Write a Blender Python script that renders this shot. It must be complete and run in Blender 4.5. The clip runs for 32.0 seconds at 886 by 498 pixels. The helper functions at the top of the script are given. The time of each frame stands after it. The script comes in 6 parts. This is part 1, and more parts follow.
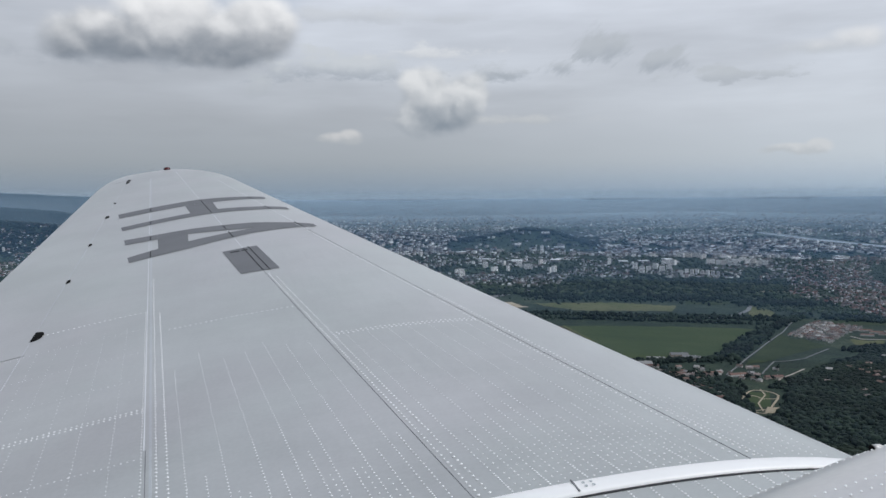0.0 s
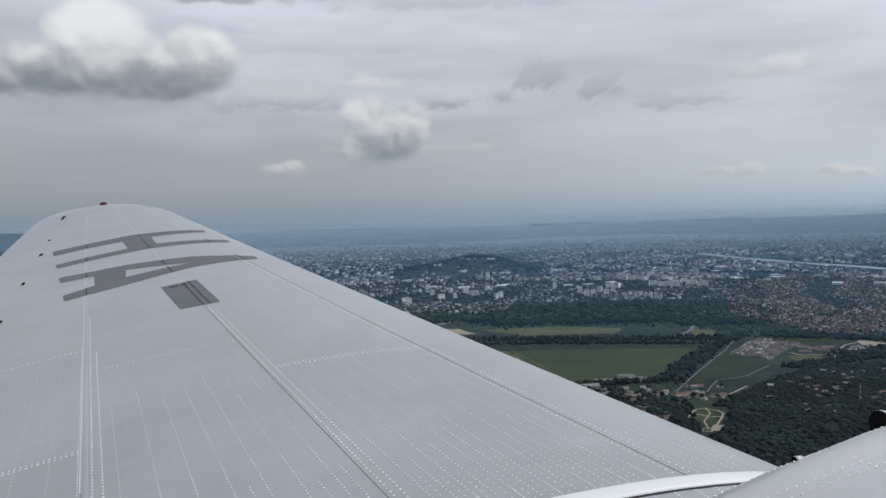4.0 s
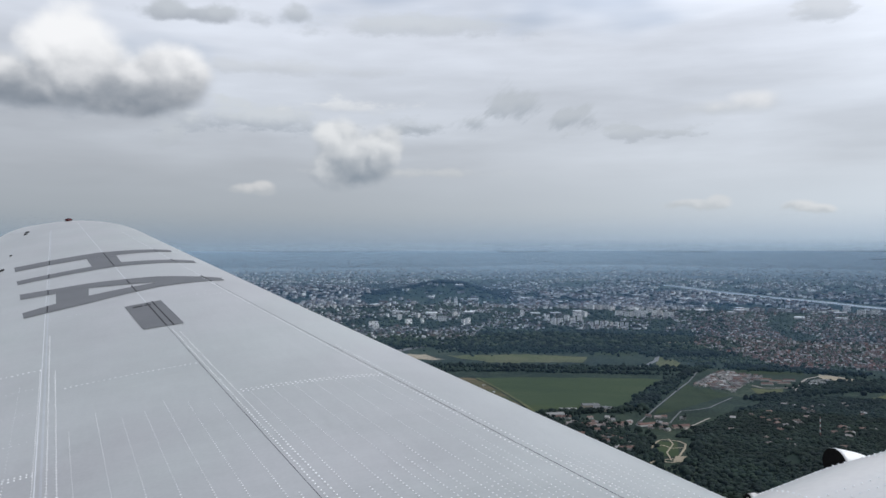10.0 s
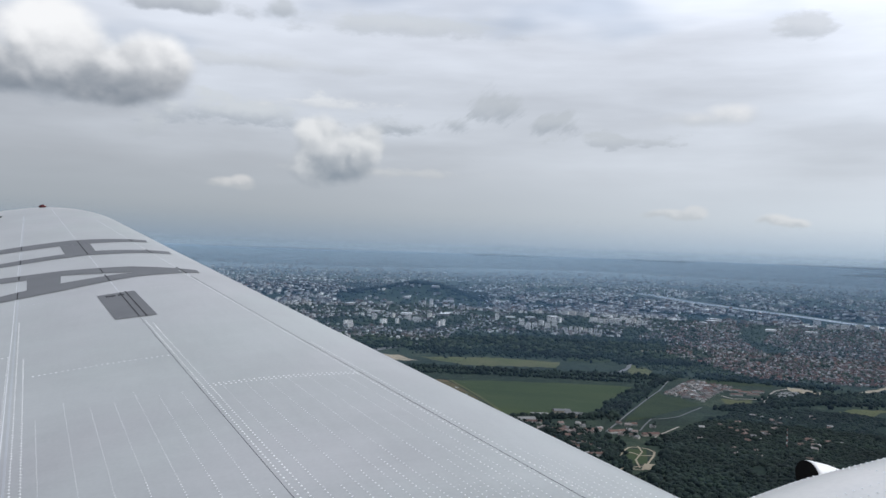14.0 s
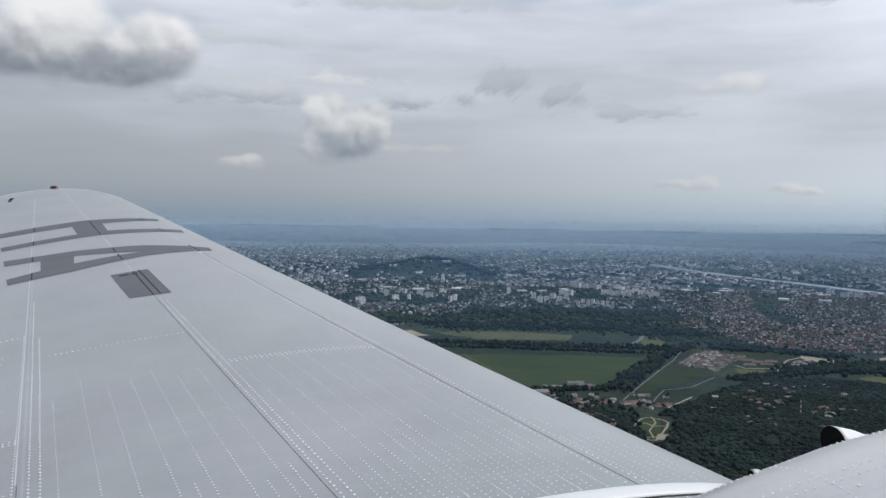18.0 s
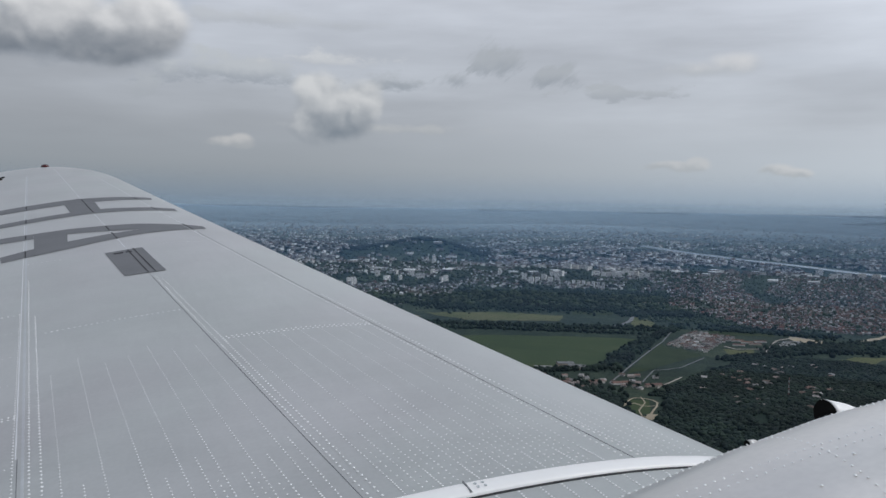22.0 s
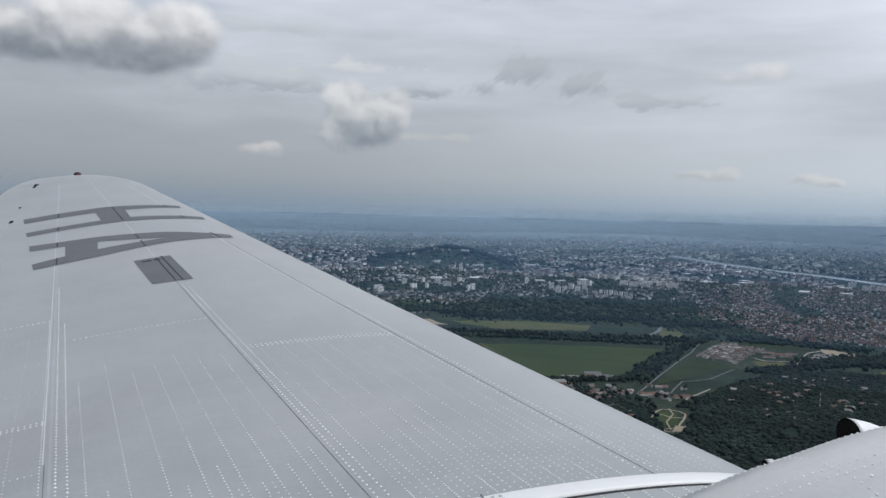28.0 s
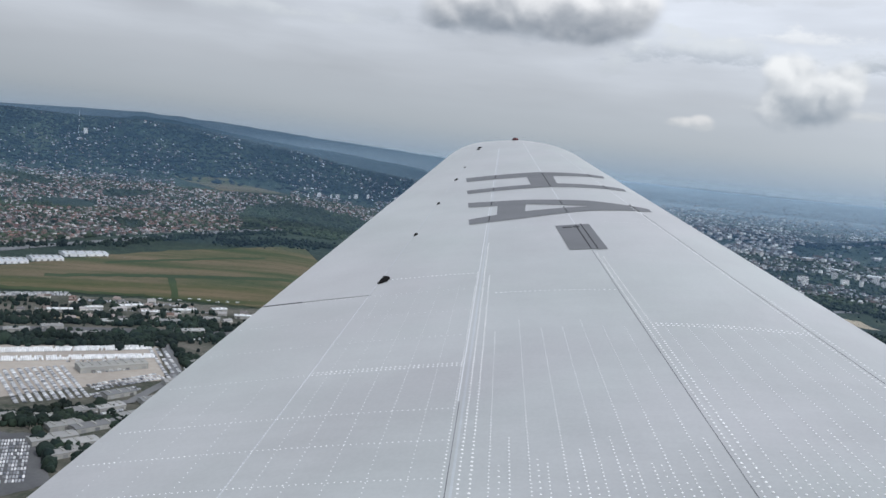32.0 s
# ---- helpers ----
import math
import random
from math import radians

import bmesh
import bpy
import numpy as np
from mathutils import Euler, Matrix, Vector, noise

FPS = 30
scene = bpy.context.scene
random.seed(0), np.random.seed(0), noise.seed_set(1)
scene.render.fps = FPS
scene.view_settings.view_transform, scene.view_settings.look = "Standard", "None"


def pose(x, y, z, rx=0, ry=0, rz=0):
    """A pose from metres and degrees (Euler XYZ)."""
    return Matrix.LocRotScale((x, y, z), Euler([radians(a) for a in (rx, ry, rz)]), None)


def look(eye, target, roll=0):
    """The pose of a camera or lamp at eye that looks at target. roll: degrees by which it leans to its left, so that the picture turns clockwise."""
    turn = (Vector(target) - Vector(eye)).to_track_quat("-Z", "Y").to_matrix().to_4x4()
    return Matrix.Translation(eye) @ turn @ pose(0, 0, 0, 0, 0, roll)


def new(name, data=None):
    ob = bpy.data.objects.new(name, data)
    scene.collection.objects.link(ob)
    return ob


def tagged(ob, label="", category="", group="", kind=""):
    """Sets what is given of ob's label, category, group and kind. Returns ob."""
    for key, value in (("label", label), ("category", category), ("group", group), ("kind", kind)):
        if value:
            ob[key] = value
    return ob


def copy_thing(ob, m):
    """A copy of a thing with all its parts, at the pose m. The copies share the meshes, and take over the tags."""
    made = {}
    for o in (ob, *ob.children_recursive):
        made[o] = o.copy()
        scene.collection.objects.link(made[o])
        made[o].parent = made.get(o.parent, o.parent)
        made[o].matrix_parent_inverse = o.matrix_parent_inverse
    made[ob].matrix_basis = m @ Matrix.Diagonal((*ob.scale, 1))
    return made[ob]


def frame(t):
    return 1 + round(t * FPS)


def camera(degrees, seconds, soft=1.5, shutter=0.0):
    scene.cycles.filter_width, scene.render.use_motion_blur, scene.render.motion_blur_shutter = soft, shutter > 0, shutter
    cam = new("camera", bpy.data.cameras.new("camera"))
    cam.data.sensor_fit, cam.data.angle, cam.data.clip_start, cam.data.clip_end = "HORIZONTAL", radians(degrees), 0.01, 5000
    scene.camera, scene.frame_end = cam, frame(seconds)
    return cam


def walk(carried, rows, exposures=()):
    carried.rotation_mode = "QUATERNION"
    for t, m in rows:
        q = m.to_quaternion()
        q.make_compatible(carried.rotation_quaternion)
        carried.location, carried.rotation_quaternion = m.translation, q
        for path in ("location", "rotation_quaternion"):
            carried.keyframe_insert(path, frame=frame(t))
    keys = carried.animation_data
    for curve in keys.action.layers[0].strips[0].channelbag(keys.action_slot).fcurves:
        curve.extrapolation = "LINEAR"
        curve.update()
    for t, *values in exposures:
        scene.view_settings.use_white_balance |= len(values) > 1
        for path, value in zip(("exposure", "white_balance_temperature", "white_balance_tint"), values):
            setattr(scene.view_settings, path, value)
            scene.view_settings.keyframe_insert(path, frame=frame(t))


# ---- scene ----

# camera: metres and degrees (Euler XYZ) by seconds
PATH = [
    (0.0, -0.010, 0.003, 319.999, 86.51, 0.37, -13.33),
    (0.5, -0.006, -0.016, 320.005, 87.92, 0.01, -13.50),
    (1.0, -0.003, -0.023, 320.009, 88.49, -0.07, -14.84),
    (1.5, 0.000, -0.027, 320.009, 87.65, 1.23, -16.55),
    (2.0, -0.002, -0.034, 320.007, 87.37, 2.49, -17.50),
    (2.5, 0.006, -0.038, 320.005, 88.12, 2.66, -17.43),
    (3.0, 0.005, -0.028, 320.003, 87.69, 2.70, -16.56),
    (3.5, 0.009, -0.032, 320.002, 88.35, 2.07, -16.40),
    (5.5, 0.013, -0.046, 320.009, 88.03, 1.26, -19.25),
    (6.0, 0.013, -0.017, 319.995, 87.75, 1.53, -19.03),
    (6.5, 0.023, -0.033, 320.004, 87.71, 2.13, -18.65),
    (7.0, 0.014, -0.039, 320.007, 88.91, 1.95, -18.06),
    (7.5, 0.014, -0.031, 320.010, 89.44, 1.22, -18.22),
    (8.0, 0.021, -0.028, 320.007, 88.93, 1.17, -18.57),
    (8.5, 0.019, -0.040, 320.002, 88.95, 1.81, -18.34),
    (9.0, 0.022, -0.032, 320.009, 89.42, 1.27, -18.37),
    (9.5, 0.017, -0.055, 320.017, 90.03, 0.51, -18.42),
    (10.0, 0.011, -0.062, 320.020, 90.07, 0.07, -19.20),
    (10.5, 0.008, -0.054, 320.022, 89.26, 0.36, -19.77),
    (11.0, 0.013, -0.035, 320.014, 87.42, 1.22, -19.78),
    (11.5, 0.012, -0.028, 320.014, 87.58, 1.04, -18.97),
    (12.0, 0.017, -0.029, 320.011, 87.79, 0.16, -18.51),
    (12.5, 0.006, -0.030, 320.013, 88.64, -1.27, -19.98),
    (13.0, 0.008, -0.029, 320.020, 88.36, -2.53, -20.40),
    (13.5, 0.003, -0.036, 320.017, 88.32, -2.22, -20.11),
    (14.0, 0.007, -0.035, 320.013, 90.18, -1.98, -20.75),
    (14.5, 0.003, -0.045, 320.014, 90.26, -2.03, -22.09),
    (15.0, 0.010, -0.059, 320.021, 90.49, -1.63, -21.94),
    (15.5, 0.011, -0.046, 320.011, 88.10, -0.03, -20.95),
    (17.5, 0.008, -0.005, 320.005, 88.79, -0.86, -19.88),
    (18.0, 0.007, 0.012, 319.995, 88.45, -0.90, -20.02),
    (18.5, 0.007, 0.016, 319.986, 88.24, -0.95, -20.41),
    (19.0, 0.009, 0.004, 319.988, 88.87, -1.65, -20.92),
    (19.5, 0.008, 0.001, 319.990, 89.39, -1.50, -20.93),
    (20.0, 0.005, -0.005, 319.994, 89.34, -0.87, -20.80),
    (20.5, 0.003, -0.001, 319.988, 88.05, -0.41, -20.70),
    (21.0, -0.014, 0.002, 319.973, 87.88, -0.93, -20.82),
    (21.5, -0.016, 0.001, 319.967, 87.91, -1.03, -20.61),
    (22.0, -0.023, 0.005, 319.978, 87.15, -1.02, -20.62),
    (22.5, -0.024, 0.003, 319.984, 87.17, -0.92, -20.50),
    (23.0, -0.010, 0.002, 319.970, 87.59, -0.87, -20.43),
    (23.5, -0.024, -0.000, 319.975, 87.73, -1.32, -20.51),
    (24.0, -0.017, 0.006, 319.983, 87.31, -1.31, -20.68),
    (24.5, -0.010, 0.007, 319.987, 87.48, -1.85, -20.84),
    (25.0, 0.017, 0.001, 319.975, 87.66, -1.35, -21.44),
    (25.5, 0.003, 0.023, 319.974, 87.13, -1.35, -21.74),
    (27.5, 0.002, 0.014, 319.984, 87.79, -1.31, -19.38),
    (28.0, -0.008, -0.018, 319.997, 87.67, -1.40, -18.75),
    (28.5, -0.003, -0.013, 319.996, 87.59, -1.22, -18.92),
    (29.0, 0.004, -0.014, 319.991, 87.90, -0.82, -18.55),
    (29.5, 0.009, -0.016, 319.995, 88.06, -1.08, -12.84),
    (30.0, 0.007, -0.021, 320.004, 88.09, -1.09, -4.25),
    (30.5, -0.002, -0.015, 320.000, 87.33, -1.51, 1.28),
    (31.0, -0.008, -0.005, 319.995, 85.30, -2.55, 6.22),
    (31.5, -0.008, -0.012, 320.004, 84.32, -4.14, 8.68),
    (32.0, -0.004, -0.003, 320.012, 83.98, -5.89, 9.65),
]
cam = camera(55.9, 32.0)
walk(cam, [(t, pose(x, y, z, a, b, c)) for t, x, y, z, a, b, c in PATH],
     exposures=[(0.0, -0.06), (1.0, -0.06), (2.0, -0.23), (3.0, -0.16), (6.0, -0.22), (7.0, -0.20), (8.0, 0.0), (9.0, -0.04), (10.0, 0.02), (11.0, -0.16), (13.0, -0.04), (14.0, 0.04), (15.0, -0.07), (18.0, -0.08), (20.0, -0.07), (21.0, -0.28), (22.0, -0.31), (23.0, -0.34), (24.0, -0.30), (25.0, -0.12), (28.0, -0.14), (29.0, -0.12), (30.5, -0.1), (32.0, 0.24)])

EYE_H = 320.0            # height of the eye over the plain

# ---- sky, sun ----
class Nodes:
    """Short hand for chains of nodes."""

    def __init__(self, tree):
        self.t = tree

    def add(self, kind, **sets):
        n = self.t.nodes.new(kind)
        for k, v in sets.items():
            setattr(n, k, v)
        return n

    def put(self, socket, v):
        if isinstance(v, bpy.types.NodeSocket):
            self.t.links.new(v, socket)
        else:
            socket.default_value = v

    def math(self, op, a, b=0.0, c=0.0, clamp=False):
        n = self.add("ShaderNodeMath", operation=op, use_clamp=clamp)
        self.put(n.inputs[0], a), self.put(n.inputs[1], b), self.put(n.inputs[2], c)
        return n.outputs[0]

    def step(self, x, lo, hi, a=0.0, b=1.0):
        n = self.add("ShaderNodeMapRange", interpolation_type="SMOOTHSTEP")
        for i, v in enumerate((x, lo, hi, a, b)):
            self.put(n.inputs[i], v)
        return n.outputs[0]

    def mix(self, fac, a, b):
        n = self.add("ShaderNodeMix", data_type="RGBA")
        self.put(n.inputs[0], fac), self.put(n.inputs[6], a), self.put(n.inputs[7], b)
        return n.outputs[2]

    def noise(self, vec, scale, detail=3.0, rough=0.5):
        n = self.add("ShaderNodeTexNoise")
        self.put(n.inputs["Vector"], vec)
        n.inputs["Scale"].default_value, n.inputs["Detail"].default_value, n.inputs["Roughness"].default_value = scale, detail, rough
        return n.outputs["Fac"]

    def ramp(self, fac, stops):
        n = self.add("ShaderNodeValToRGB")
        e = n.color_ramp.elements
        while len(e) < len(stops):
            e.new(0.5)
        for el, (pos, col) in zip(e, stops):
            el.position, el.color = pos, (*col, 1)
        self.put(n.inputs[0], fac)
        return n.outputs[0]


SUN_EL, SUN_AZ = 52.0, 118.0       # degrees; azimuth clockwise from +y
world = bpy.data.worlds.new("overcast_sky")
scene.world = world
world.use_nodes = True
world.node_tree.nodes.clear()
N = Nodes(world.node_tree)
sky = N.add("ShaderNodeTexSky", sky_type="NISHITA", sun_disc=False)
sky.sun_elevation, sky.sun_rotation = radians(SUN_EL), radians(SUN_AZ)
way = N.add("ShaderNodeTexCoord").outputs["Generated"]
sep = N.add("ShaderNodeSeparateXYZ")
N.put(sep.inputs[0], way)
az = N.math("MULTIPLY", N.math("ARCTAN2", sep.outputs[0], sep.outputs[1]), 57.2958)
el = N.math("MULTIPLY", N.math("ARCSINE", sep.outputs[2]), 57.2958)


def sky_vec(sx, sy, oz=0.0):
    n = N.add("ShaderNodeCombineXYZ")
    N.put(n.inputs[0], N.math("MULTIPLY", az, sx)), N.put(n.inputs[1], N.math("MULTIPLY", el, sy)), N.put(n.inputs[2], oz)
    return n.outputs[0]


# a high layer of grey cloud that darkens towards the horizon
layer = N.ramp(N.math("DIVIDE", N.math("ADD", el, 2.0), 40.0, clamp=True), [
    (0.0, (0.192, 0.255, 0.313)), (0.047, (0.227, 0.285, 0.338)), (0.075, (0.303, 0.355, 0.405)), (0.12, (0.389, 0.430, 0.474)), (0.19, (0.455, 0.492, 0.543)),
    (0.30, (0.566, 0.610, 0.682)), (0.45, (0.717, 0.765, 0.861)), (0.62, (0.606, 0.660, 0.764)), (1.0, (0.475, 0.530, 0.625))])
band = N.noise(sky_vec(0.030, 0.125), 1.0, 4.0, 0.5)
streak = N.noise(sky_vec(0.055, 0.34, 7.0), 1.0, 5.0, 0.55)
high = N.step(el, 1.5, 8.0)
tone = N.math("ADD", N.step(band, 0.30, 0.70, -0.15, 0.15), N.step(streak, 0.32, 0.68, -0.075, 0.075))
tone = N.math("ADD", 1.0, N.math("MULTIPLY", tone, high))
# brighter towards the veiled sun
tone = N.math("MULTIPLY", tone, N.step(az, -60.0, 90.0, 0.80, 1.24))
tone = N.math("MULTIPLY", tone, N.step(az, 22.0, 108.0, 1.0, 1.6))
low_sky = N.math("MULTIPLY", N.step(el, 1.0, 8.0, 1.0, 0.0), N.step(az, 5.0, 40.0, 0.0, 0.24))
tone = N.math("MULTIPLY", tone, N.math("ADD", 1.0, low_sky))
col = N.add("ShaderNodeVectorMath", operation="SCALE")
N.put(col.inputs[0], layer), N.put(col.inputs[3], tone)
col = col.outputs[0]
# thin places where the blue shows
hole = N.math("MULTIPLY", N.step(N.noise(sky_vec(0.05, 0.14, 3.0), 1.0, 3.0), 0.52, 0.68), N.step(el, 8.0, 13.0))
blue = N.add("ShaderNodeVectorMath", operation="SCALE")
N.put(blue.inputs[0], sky.outputs[0])
blue.inputs[3].default_value = 0.10
col = N.mix(N.math("MULTIPLY", hole, 0.4), col, blue.outputs[0])

puff = N.noise(sky_vec(0.30, 0.42, 1.0), 1.0, 5.0, 0.5)
lump = N.noise(sky_vec(0.62, 0.8, 9.0), 1.0, 4.0, 0.5)
wisp = N.noise(sky_vec(0.26, 0.62, 5.0), 1.0, 7.0, 0.64)
tilted = N.add("ShaderNodeVectorRotate", rotation_type="Z_AXIS")
N.put(tilted.inputs["Vector"], sky_vec(1.0, 1.0, 2.0))
tilted.inputs["Angle"].default_value = radians(-38)
drawn = N.add("ShaderNodeMapping")
drawn.inputs["Scale"].default_value = (0.30, 0.85, 1.0)
N.put(drawn.inputs[0], tilted.outputs[0])
scud = N.noise(drawn.outputs[0], 1.0, 6.0, 0.6)


def billow(dx, dy):
    """Rounded heaps like those of a cumulus cloud; dx, dy shift it by degrees."""
    bend = N.add("ShaderNodeTexNoise")
    N.put(bend.inputs["Vector"], sky_vec(0.5, 0.5, 4.0))
    bend.inputs["Scale"].default_value, bend.inputs["Detail"].default_value = 1.0, 3.0
    warp = N.add("ShaderNodeVectorMath", operation="SCALE")
    N.put(warp.inputs[0], bend.outputs["Color"])
    warp.inputs[3].default_value = 0.8
    plus = N.add("ShaderNodeVectorMath", operation="ADD")
    N.put(plus.inputs[0], sky_vec(0.40, 0.46, 0.0)), N.put(plus.inputs[1], warp.outputs[0])
    shift = N.add("ShaderNodeVectorMath", operation="ADD")
    N.put(shift.inputs[0], plus.outputs[0])
    shift.inputs[1].default_value = (dx * 0.40, dy * 0.46, 0.0)
    cell = N.add("ShaderNodeTexVoronoi", feature="SMOOTH_F1", normalize=True)
    N.put(cell.inputs["Vector"], shift.outputs[0])
    cell.inputs["Scale"].default_value, cell.inputs["Detail"].default_value = 1.0, 1.4
    cell.inputs["Roughness"].default_value, cell.inputs["Smoothness"].default_value = 0.4, 0.6
    return N.math("SUBTRACT", 1.0, cell.outputs["Distance"])


heap = billow(0.0, 0.0)
relief = N.math("SUBTRACT", heap, billow(0.45, 0.6))


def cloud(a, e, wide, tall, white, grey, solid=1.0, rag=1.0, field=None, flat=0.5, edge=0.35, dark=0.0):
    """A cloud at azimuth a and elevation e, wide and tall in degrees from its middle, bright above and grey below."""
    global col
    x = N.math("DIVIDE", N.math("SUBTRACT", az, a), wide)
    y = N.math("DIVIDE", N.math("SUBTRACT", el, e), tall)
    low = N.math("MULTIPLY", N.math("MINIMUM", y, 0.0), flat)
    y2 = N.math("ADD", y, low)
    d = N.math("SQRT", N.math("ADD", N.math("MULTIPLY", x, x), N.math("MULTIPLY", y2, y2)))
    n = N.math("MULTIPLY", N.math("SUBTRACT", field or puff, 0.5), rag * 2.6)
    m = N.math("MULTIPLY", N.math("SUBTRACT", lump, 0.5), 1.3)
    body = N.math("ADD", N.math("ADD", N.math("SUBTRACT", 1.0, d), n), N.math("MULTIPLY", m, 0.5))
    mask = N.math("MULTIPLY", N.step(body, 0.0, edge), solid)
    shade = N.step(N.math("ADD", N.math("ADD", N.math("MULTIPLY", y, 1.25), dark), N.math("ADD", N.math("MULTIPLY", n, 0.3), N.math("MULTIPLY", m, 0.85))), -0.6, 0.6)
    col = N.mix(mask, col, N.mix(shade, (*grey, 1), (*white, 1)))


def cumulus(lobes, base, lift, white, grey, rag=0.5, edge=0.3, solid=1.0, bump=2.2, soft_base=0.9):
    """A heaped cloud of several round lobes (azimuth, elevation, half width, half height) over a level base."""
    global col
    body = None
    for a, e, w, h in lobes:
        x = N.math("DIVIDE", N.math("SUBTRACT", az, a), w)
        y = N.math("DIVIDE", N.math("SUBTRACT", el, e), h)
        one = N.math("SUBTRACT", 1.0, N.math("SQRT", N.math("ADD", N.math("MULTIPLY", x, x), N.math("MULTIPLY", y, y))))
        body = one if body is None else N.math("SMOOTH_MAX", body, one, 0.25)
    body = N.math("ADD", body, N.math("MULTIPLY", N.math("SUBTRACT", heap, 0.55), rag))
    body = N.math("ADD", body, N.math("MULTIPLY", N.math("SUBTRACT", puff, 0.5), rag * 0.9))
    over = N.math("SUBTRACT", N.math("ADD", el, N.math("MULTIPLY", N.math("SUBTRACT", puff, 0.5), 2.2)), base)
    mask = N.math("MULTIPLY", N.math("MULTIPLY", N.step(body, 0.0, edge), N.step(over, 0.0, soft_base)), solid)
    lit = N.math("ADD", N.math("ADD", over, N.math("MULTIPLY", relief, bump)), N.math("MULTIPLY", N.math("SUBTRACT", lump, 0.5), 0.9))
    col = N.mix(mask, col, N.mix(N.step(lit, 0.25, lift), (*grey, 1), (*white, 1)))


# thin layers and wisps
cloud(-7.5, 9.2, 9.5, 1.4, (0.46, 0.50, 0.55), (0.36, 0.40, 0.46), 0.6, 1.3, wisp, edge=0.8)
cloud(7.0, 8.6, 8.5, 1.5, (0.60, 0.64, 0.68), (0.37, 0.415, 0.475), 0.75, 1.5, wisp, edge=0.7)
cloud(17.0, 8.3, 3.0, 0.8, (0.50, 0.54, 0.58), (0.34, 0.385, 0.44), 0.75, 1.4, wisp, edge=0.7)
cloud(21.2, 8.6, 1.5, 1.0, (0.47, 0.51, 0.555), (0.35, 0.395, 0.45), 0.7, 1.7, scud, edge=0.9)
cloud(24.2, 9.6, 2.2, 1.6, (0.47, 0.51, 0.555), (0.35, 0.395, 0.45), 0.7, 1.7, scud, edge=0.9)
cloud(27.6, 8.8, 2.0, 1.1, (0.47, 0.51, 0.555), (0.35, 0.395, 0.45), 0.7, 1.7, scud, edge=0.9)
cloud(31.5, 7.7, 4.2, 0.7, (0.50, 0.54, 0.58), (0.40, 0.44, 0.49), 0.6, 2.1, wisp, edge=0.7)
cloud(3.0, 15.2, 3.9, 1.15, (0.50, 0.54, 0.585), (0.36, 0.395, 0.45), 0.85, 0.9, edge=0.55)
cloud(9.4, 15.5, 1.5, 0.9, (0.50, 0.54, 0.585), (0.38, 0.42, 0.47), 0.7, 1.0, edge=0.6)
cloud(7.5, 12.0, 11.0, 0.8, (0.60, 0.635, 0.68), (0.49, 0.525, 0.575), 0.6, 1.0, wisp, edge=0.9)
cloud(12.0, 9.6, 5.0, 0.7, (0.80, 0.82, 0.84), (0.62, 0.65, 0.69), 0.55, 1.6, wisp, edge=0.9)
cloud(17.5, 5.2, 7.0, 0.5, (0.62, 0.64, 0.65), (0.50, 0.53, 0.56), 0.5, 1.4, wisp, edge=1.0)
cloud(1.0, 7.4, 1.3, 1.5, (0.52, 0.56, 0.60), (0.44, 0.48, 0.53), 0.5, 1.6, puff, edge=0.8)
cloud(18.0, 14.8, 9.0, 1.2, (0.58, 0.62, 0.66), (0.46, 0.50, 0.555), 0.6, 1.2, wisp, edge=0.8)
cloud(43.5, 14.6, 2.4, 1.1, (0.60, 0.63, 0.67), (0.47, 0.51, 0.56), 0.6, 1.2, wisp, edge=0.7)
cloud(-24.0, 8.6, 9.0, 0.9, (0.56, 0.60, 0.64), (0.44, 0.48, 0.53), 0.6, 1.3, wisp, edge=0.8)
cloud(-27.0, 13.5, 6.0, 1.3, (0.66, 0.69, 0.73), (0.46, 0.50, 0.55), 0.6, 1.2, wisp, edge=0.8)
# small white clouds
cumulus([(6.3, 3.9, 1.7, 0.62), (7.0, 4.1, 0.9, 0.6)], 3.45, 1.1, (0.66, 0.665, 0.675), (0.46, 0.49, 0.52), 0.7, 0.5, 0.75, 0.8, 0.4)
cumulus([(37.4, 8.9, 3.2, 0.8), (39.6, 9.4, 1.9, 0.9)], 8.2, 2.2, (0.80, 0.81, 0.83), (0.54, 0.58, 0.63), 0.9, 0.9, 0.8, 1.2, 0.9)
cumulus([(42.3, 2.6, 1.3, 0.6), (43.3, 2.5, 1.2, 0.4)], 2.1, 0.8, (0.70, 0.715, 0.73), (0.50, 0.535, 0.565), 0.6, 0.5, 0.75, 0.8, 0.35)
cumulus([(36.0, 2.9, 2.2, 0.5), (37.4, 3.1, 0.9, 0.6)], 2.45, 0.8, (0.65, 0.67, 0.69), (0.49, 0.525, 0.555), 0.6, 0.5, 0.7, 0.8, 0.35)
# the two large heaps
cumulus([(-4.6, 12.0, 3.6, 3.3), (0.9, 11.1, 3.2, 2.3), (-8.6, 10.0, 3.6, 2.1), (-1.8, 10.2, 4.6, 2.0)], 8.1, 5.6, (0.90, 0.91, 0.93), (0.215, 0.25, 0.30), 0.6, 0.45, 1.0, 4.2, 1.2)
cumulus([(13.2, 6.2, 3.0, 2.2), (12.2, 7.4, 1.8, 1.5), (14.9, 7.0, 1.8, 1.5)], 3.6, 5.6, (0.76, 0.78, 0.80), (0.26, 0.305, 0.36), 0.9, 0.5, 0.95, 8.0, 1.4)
out = N.add("ShaderNodeOutputWorld")
veil = N.add("ShaderNodeBackground")
N.put(veil.inputs[0], col)
veil.inputs[1].default_value = 1.0
N.put(out.inputs[0], veil.outputs[0])

